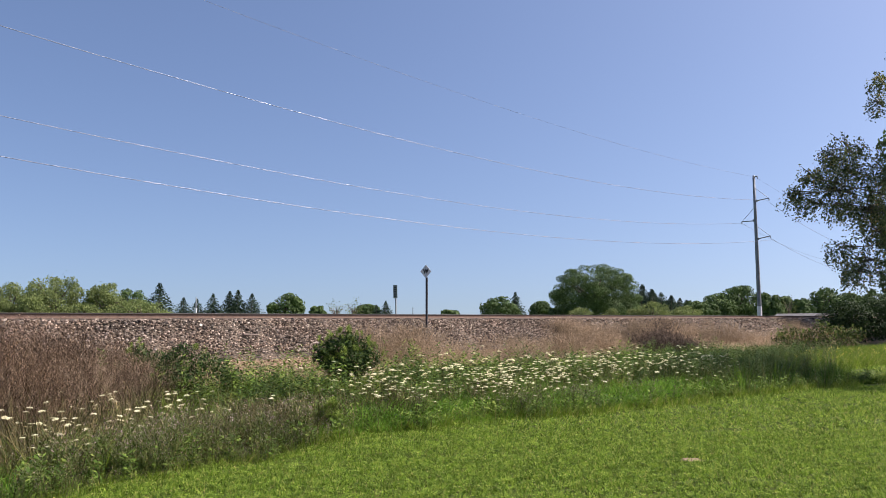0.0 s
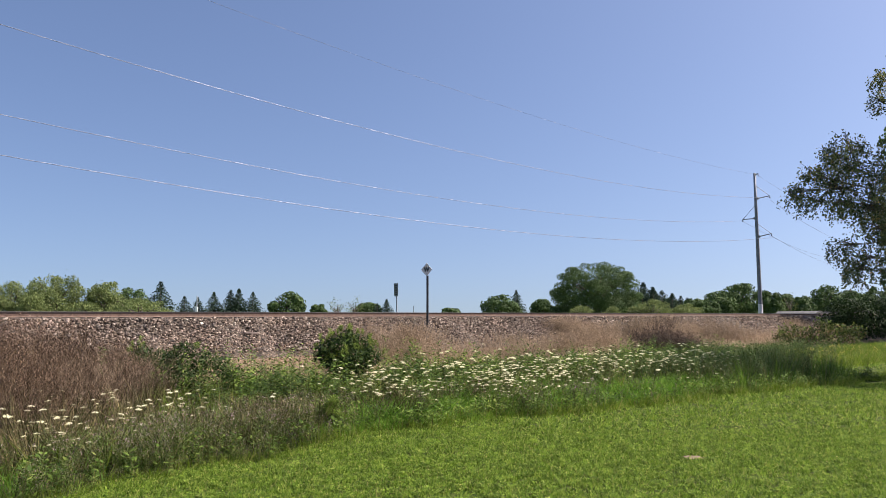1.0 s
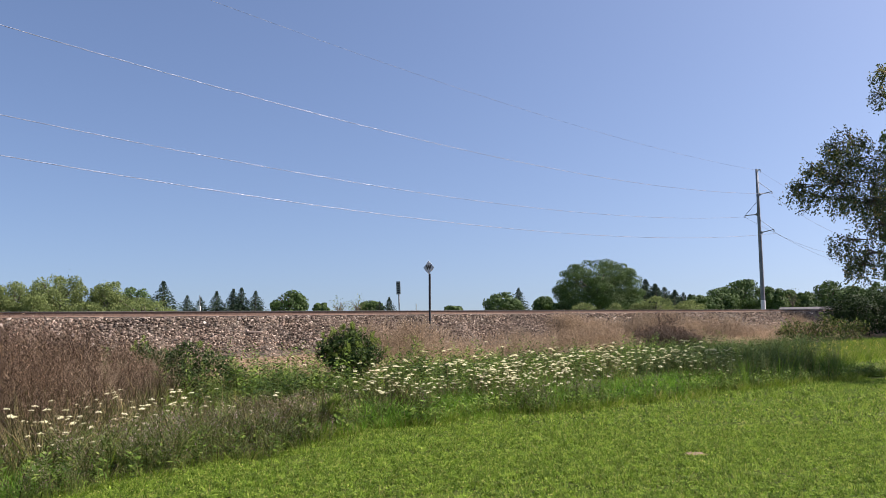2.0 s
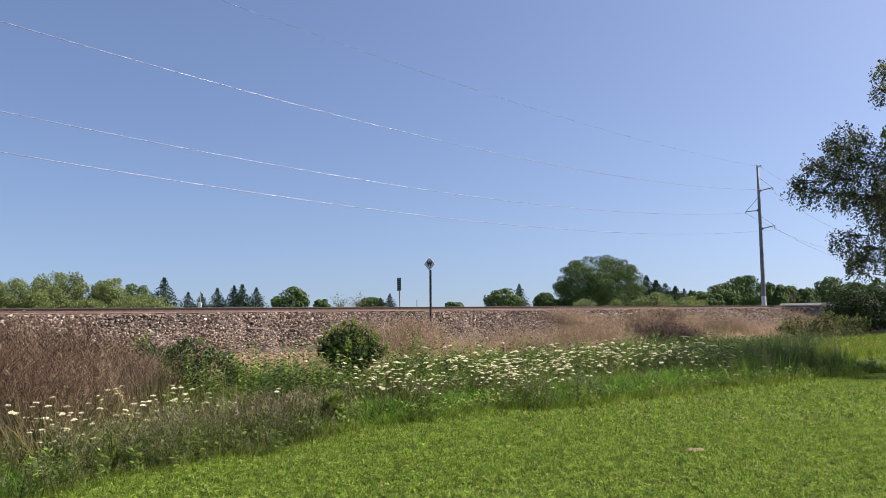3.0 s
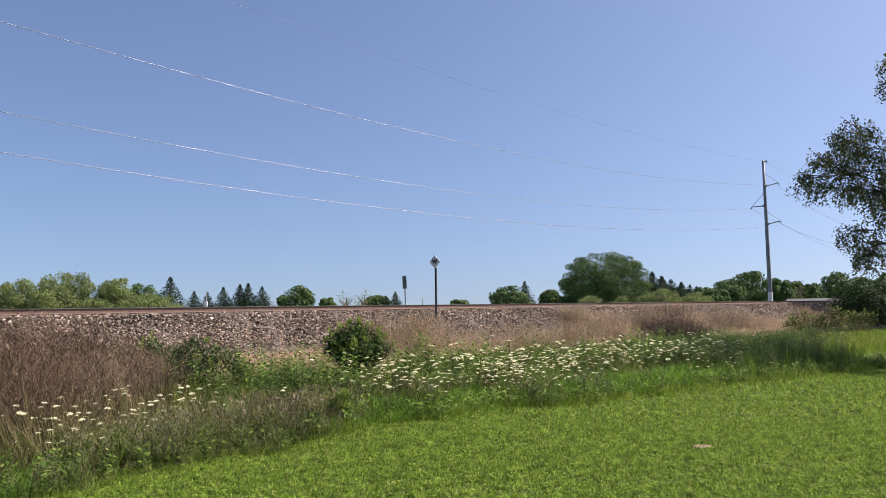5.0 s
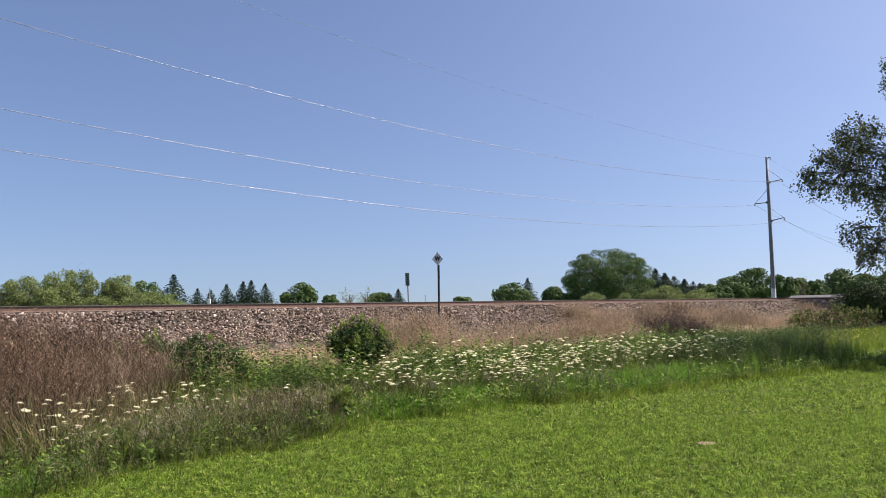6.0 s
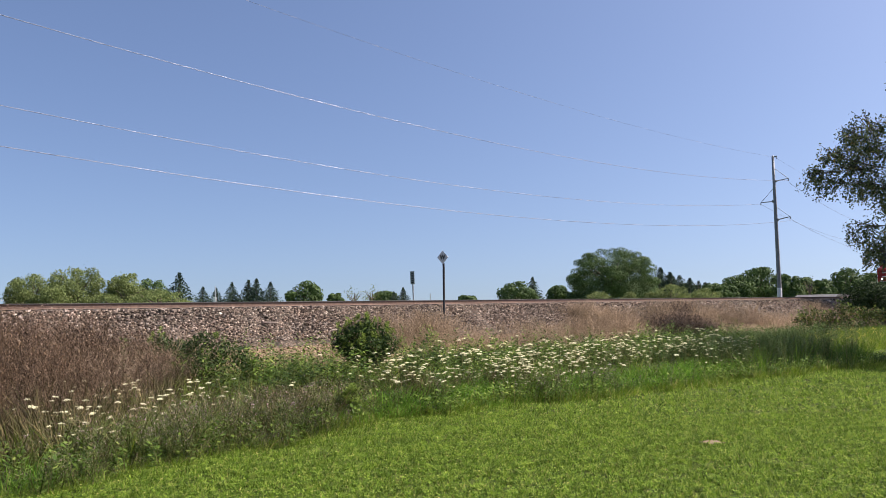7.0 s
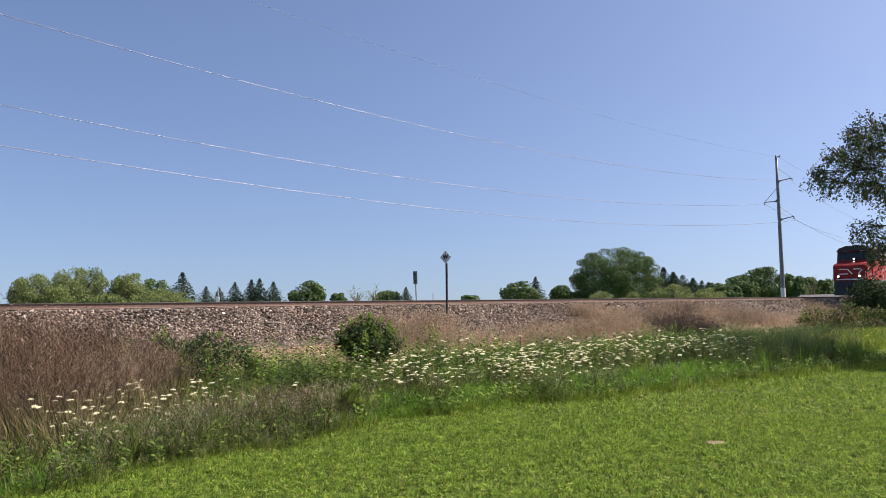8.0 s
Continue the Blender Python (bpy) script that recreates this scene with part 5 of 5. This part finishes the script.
# ---- the train ----
def build_locomotive():
    """Local x points ahead, y to its left, z up from the rail's top."""
    ob = holder("locomotive", TRACK @ Matrix.Translation((190, NC, RAIL_TOP)) @ pose(0, 0, 0, 0, 0, 180), "red and black diesel freight locomotive with lit headlights", "locomotive")
    bm = bmesh.new()
    prism(bm, [(-1.2, 1.5), (-1.2, 1.15), (-22, 1.15), (-22, 1.5)], -1.55, 1.55)
    prism(bm, [(0, 1.49), (0, 1.12), (-1.21, 1.12), (-1.21, 1.49)], -1.25, 1.25)
    box(bm, -11, 0, .95, 6.5, 2.6, .75, .12)
    part("underframe", bm, BLACKP, ob)
    bm = bmesh.new()
    # wide nose, sloping up to the windscreen
    prism(bm, [(-.75, 1.5), (-.75, 2.85), (-.95, 3.08), (-2.25, 3.32), (-2.25, 1.5)], -1.46, 1.46)
    bmesh.ops.bevel(bm, geom=list(bm.edges), offset=.08, segments=2, affect="EDGES")
    nose = part("nose", bm, RED, ob)
    bm = bmesh.new()
    prism(bm, [(-2.2, 1.5), (-2.2, 3.3), (-2.45, 4.4), (-5.0, 4.4), (-5.0, 1.5)], -1.56, 1.56)
    bmesh.ops.bevel(bm, geom=list(bm.edges), offset=.06, segments=2, affect="EDGES")
    cab = part("cab", bm, RED, ob)
    bm = bmesh.new()
    prism(bm, [(-1.56, 4.36), (-1.3, 4.66), (-.7, 4.86), (.7, 4.86), (1.3, 4.66), (1.56, 4.36)], -5.05, -2.2)
    bmesh.ops.rotate(bm, cent=(0, 0, 0), matrix=Matrix.Rotation(radians(-90), 3, "Z"), verts=bm.verts)
    part("cab_roof", bm, BLACKP, ob)
    bm = bmesh.new()
    box(bm, -2.352, 0, 3.88, .05, 2.95, .84, .02, Matrix.Rotation(radians(-13), 3, "Y"))
    part("window_band", bm, BLACKP, cab, "black band round the windscreen")
    for y in (-1.05, -.38, .38, 1.05):
        bm = bmesh.new()
        box(bm, -2.335, y, 3.88, .05, .54, .60, .02, Matrix.Rotation(radians(-13), 3, "Y"))
        part("windscreen", bm, GLASSY, cab)
    for y in (-1.565, 1.565):
        for x in (-3.1, -4.2):
            bm = bmesh.new()
            box(bm, x, y, 3.8, .75, .03, .7, .02)
            part("side_window", bm, GLASSY, cab)
    bm = bmesh.new()
    box(bm, -2.2, 0, 3.42, .2, .36, .62, .04)
    lamp_box = part("headlight_box", bm, BLACKP, nose)
    for z in (3.28, 3.58):
        bm = bmesh.new()
        rod(bm, (-2.12, 0, z), (-2.08, 0, z), .085, sides=14)
        part("headlight", bm, HEADLIGHT, ob, "round lit headlight")
    for y in (-.92, .92):
        bm = bmesh.new()
        rod(bm, (-.25, y, 1.9), (-.02, y, 1.9), .15, .16, 12)
        dl = part("ditch_light", bm, BLACKP, ob)
        bm = bmesh.new()
        rod(bm, (-.03, y, 1.9), (.0, y, 1.9), .09, sides=14)
        part("lens", bm, HEADLIGHT, dl, "round lit ditch light")
        bm = bmesh.new()
        rod(bm, (-.14, y, 1.5), (-.14, y, 1.8), .03, sides=6)
        part("bracket", bm, BLACKP, dl)
    # plain white bars on the nose, level and slanting
    for y, z, w, h, a in ((-.60, 2.57, .70, .09, 0), (-.55, 2.13, .80, .09, 0), (.02, 2.35, .09, .62, 40), (.62, 2.57, .62, .09, 0), (.90, 2.30, .09, .60, -34)):
        bm = bmesh.new()
        box(bm, 0, 0, 0, .012, w, h)
        bar = part("emblem_bar", bm, WHITEP, nose)
        bar.matrix_basis = Matrix.Translation((-.742, y, z)) @ pose(0, 0, 0, a, 0, 0)
    bm = bmesh.new()
    box(bm, -.742, 0, 1.62, .02, 2.3, .10)
    part("sill_stripe", bm, WHITEP, nose)
    # number boards over the windscreen, left blank
    for y in (-.75, .75):
        bm = bmesh.new()
        box(bm, -2.45, y, 4.42, .1, .5, .16, .02)
        part("number_board", bm, WHITEP, cab)
    # hood
    bm = bmesh.new()
    prism(bm, [(-1.0, 1.5), (-1.0, 3.9), (-.75, 4.4), (.75, 4.4), (1.0, 3.9), (1.0, 1.5)], -19.5, -5.05)
    bmesh.ops.rotate(bm, cent=(0, 0, 0), matrix=Matrix.Rotation(radians(-90), 3, "Z"), verts=bm.verts)
    hood = part("hood", bm, GREYP, ob)
    for k in range(12):
        for y in (-1.01, 1.01):
            bm = bmesh.new()
            box(bm, -6 - k * 1.1, y, 2.6, .95, .03, 1.9, .01)
            part("hood_door", bm, RED if k % 5 < 2 else GREYP, hood)
    bm = bmesh.new()
    box(bm, -20.6, 0, 3.0, 2.2, 3.0, 2.6, .15)
    part("radiator", bm, BLACKP, ob)
    # plow, coupler, steps, rails
    bm = bmesh.new()
    prism(bm, [(.45, .12), (.1, 1.15), (-.15, 1.15), (-.15, .12)], -1.2, 1.2)
    part("plow", bm, BLACKP, ob)
    bm = bmesh.new()
    box(bm, .35, 0, .88, .9, .32, .30, .05)
    part("coupler", bm, IRON, ob)
    bm = bmesh.new()
    for y in (-1.45, 1.45):
        for z in (.45, .75, 1.05):
            box(bm, -.45, y * .93, z, .55, .3, .04)
        box(bm, -.75, y * .93, .8, .04, .3, .8)
    part("steps", bm, BLACKP, ob)
    for y in (-1.4, 1.4):
        bm = bmesh.new()
        rod(bm, (-.1, y, .9), (-.1, y, 2.3), .018, sides=6)
        rod(bm, (-.75, y, .9), (-.3, y, 2.3), .02, sides=6)
        rod(bm, (-.1, y, 2.3), (-.3, y, 2.3), .018, sides=6)
        part("handrail", bm, WHITEP, ob, "white safety handrail")
        bm = bmesh.new()
        for dx in (0, -.45):
            rod(bm, (-.5 + dx, y * 1.07, 2.75), (-1.3 + dx, y * 1.1, 1.5), .022, sides=6)
        part("stair_rail", bm, WHITEP, ob, "white slanting stair rails")
        bm = bmesh.new()
        for k in range(14):
            rod(bm, (-5.3 - k * 1.1, y, 1.5), (-5.3 - k * 1.1, y, 2.55), .02, sides=5)
        rod(bm, (-5.3, y, 2.55), (-19.6, y, 2.55), .02, sides=5)
        part("walkway_rail", bm, WHITEP, ob)
        bm = bmesh.new()
        box(bm, -12.5, y * 1.03, 1.46, 18.5, .02, .07)
        part("sill_stripe", bm, WHITEP, ob)
    bm = bmesh.new()
    for y, q in ((-.42, .2), (-.2, .26), (0, .2)):
        rod(bm, (-4.2, y, 4.78), (-4.2 + q * 2, y, 4.78), .04, .09, 8)
    box(bm, -4.2, -.2, 4.71, .2, .7, .08)
    part("horn", bm, IRON, ob)
    wheels = []
    for c in (-4.2, -17.8):
        bm = bmesh.new()
        box(bm, c, -1.0, .62, 4.6, .14, .36, .05)
        box(bm, c, 1.0, .62, 4.6, .14, .36, .05)
        box(bm, c, 0, .68, .5, 2.0, .3, .05)
        truck = part("truck", bm, IRON, ob)
        for dx in (-1.85, 0, 1.85):
            axle = new("wheelset")
            axle.parent = ob
            axle.location = (c + dx, 0, .53)
            for y in (-.755, .755):
                bm = bmesh.new()
                rod(bm, (0, y - .065, 0), (0, y + .065, 0), .53, sides=24)
                rod(bm, (0, y * .93 - .02, 0), (0, y * .93 + .02, 0), .56, sides=24)
                part("wheel", bm, IRON, axle)
            bm = bmesh.new()
            rod(bm, (0, -.8, 0), (0, .8, 0), .09, sides=10)
            for k in range(4):
                rod(bm, (math.cos(k * 1.571) * .3, -.84, math.sin(k * 1.571) * .3), (math.cos(k * 1.571) * .3, .84, math.sin(k * 1.571) * .3), .03, sides=5)
            part("axle", bm, IRON, axle)
            wheels.append((axle, c + dx))
    for child in ob.children:
        if child.name.split('.')[0] in ('nose', 'cab', 'cab_roof', 'headlight', 'horn'):
            child.location.x += .5
    return ob, wheels


loco, wheelsets = build_locomotive()


def build_insect():
    ob = holder("flying_insect", Matrix.Identity(4), "small dark winged insect flying past the lens", "insect")
    for name, x, r0, k in (("abdomen", -.011, .0085, 1.7), ("thorax", .006, .0078, 1.2), ("head", .017, .0052, 1.0)):
        bm = bmesh.new()
        bmesh.ops.create_uvsphere(bm, u_segments=10, v_segments=7, radius=r0)
        for v in bm.verts:
            v.co = Vector((v.co.x * k + x, v.co.y, v.co.z * .9))
        part(name, bm, CHITIN, ob, smooth=True)
    for side in (-1, 1):
        bm = bmesh.new()
        ring = [bm.verts.new((-.003 + math.cos(a) * .011, side * (.017 + math.sin(a) * .014), .007 + math.sin(a) * .006)) for a in (2 * math.pi * k / 12 for k in range(12))]
        face = bm.faces.new(ring)
        bmesh.ops.solidify(bm, geom=[face], thickness=.0002)
        part("wing", bm, INSUL, ob)
    return ob


insect = build_insect()


def motions():
    speed, end = 14.4, 75.1
    rows = []
    for k in range(17):
        t = k / 2
        rows.append((t, TRACK @ Matrix.Translation((end + speed * (8 - t), NC, RAIL_TOP)) @ pose(0, 0, 0, 0, 0, 180)))
    walk(loco, rows)
    # straight and quick across the view
    flight = ((0, 2.6, .6, 1.2), (.2, 1.25, .7, 1.45), (.3, .62, .76, 1.58), (.4, -.093, .80, 1.817), (.5, -.369, .80, 1.919), (.6, -.70, .80, 2.05),
              (1, -2.0, .9, 2.5), (2, -5.2, 1.3, 3.6), (4, -12, 2.5, 5.5), (8, -25, 5, 9))
    walk(insect, [(t, pose(x, y, z, 0, 20, 174)) for t, x, y, z in flight])
    steps = 172
    for axle, x in wheelsets:
        walk(axle, [(8 * k / steps, pose(x, 0, .53, 0, math.degrees(speed * 8 * k / steps / .53), 0)) for k in range(steps + 1)])


motions()
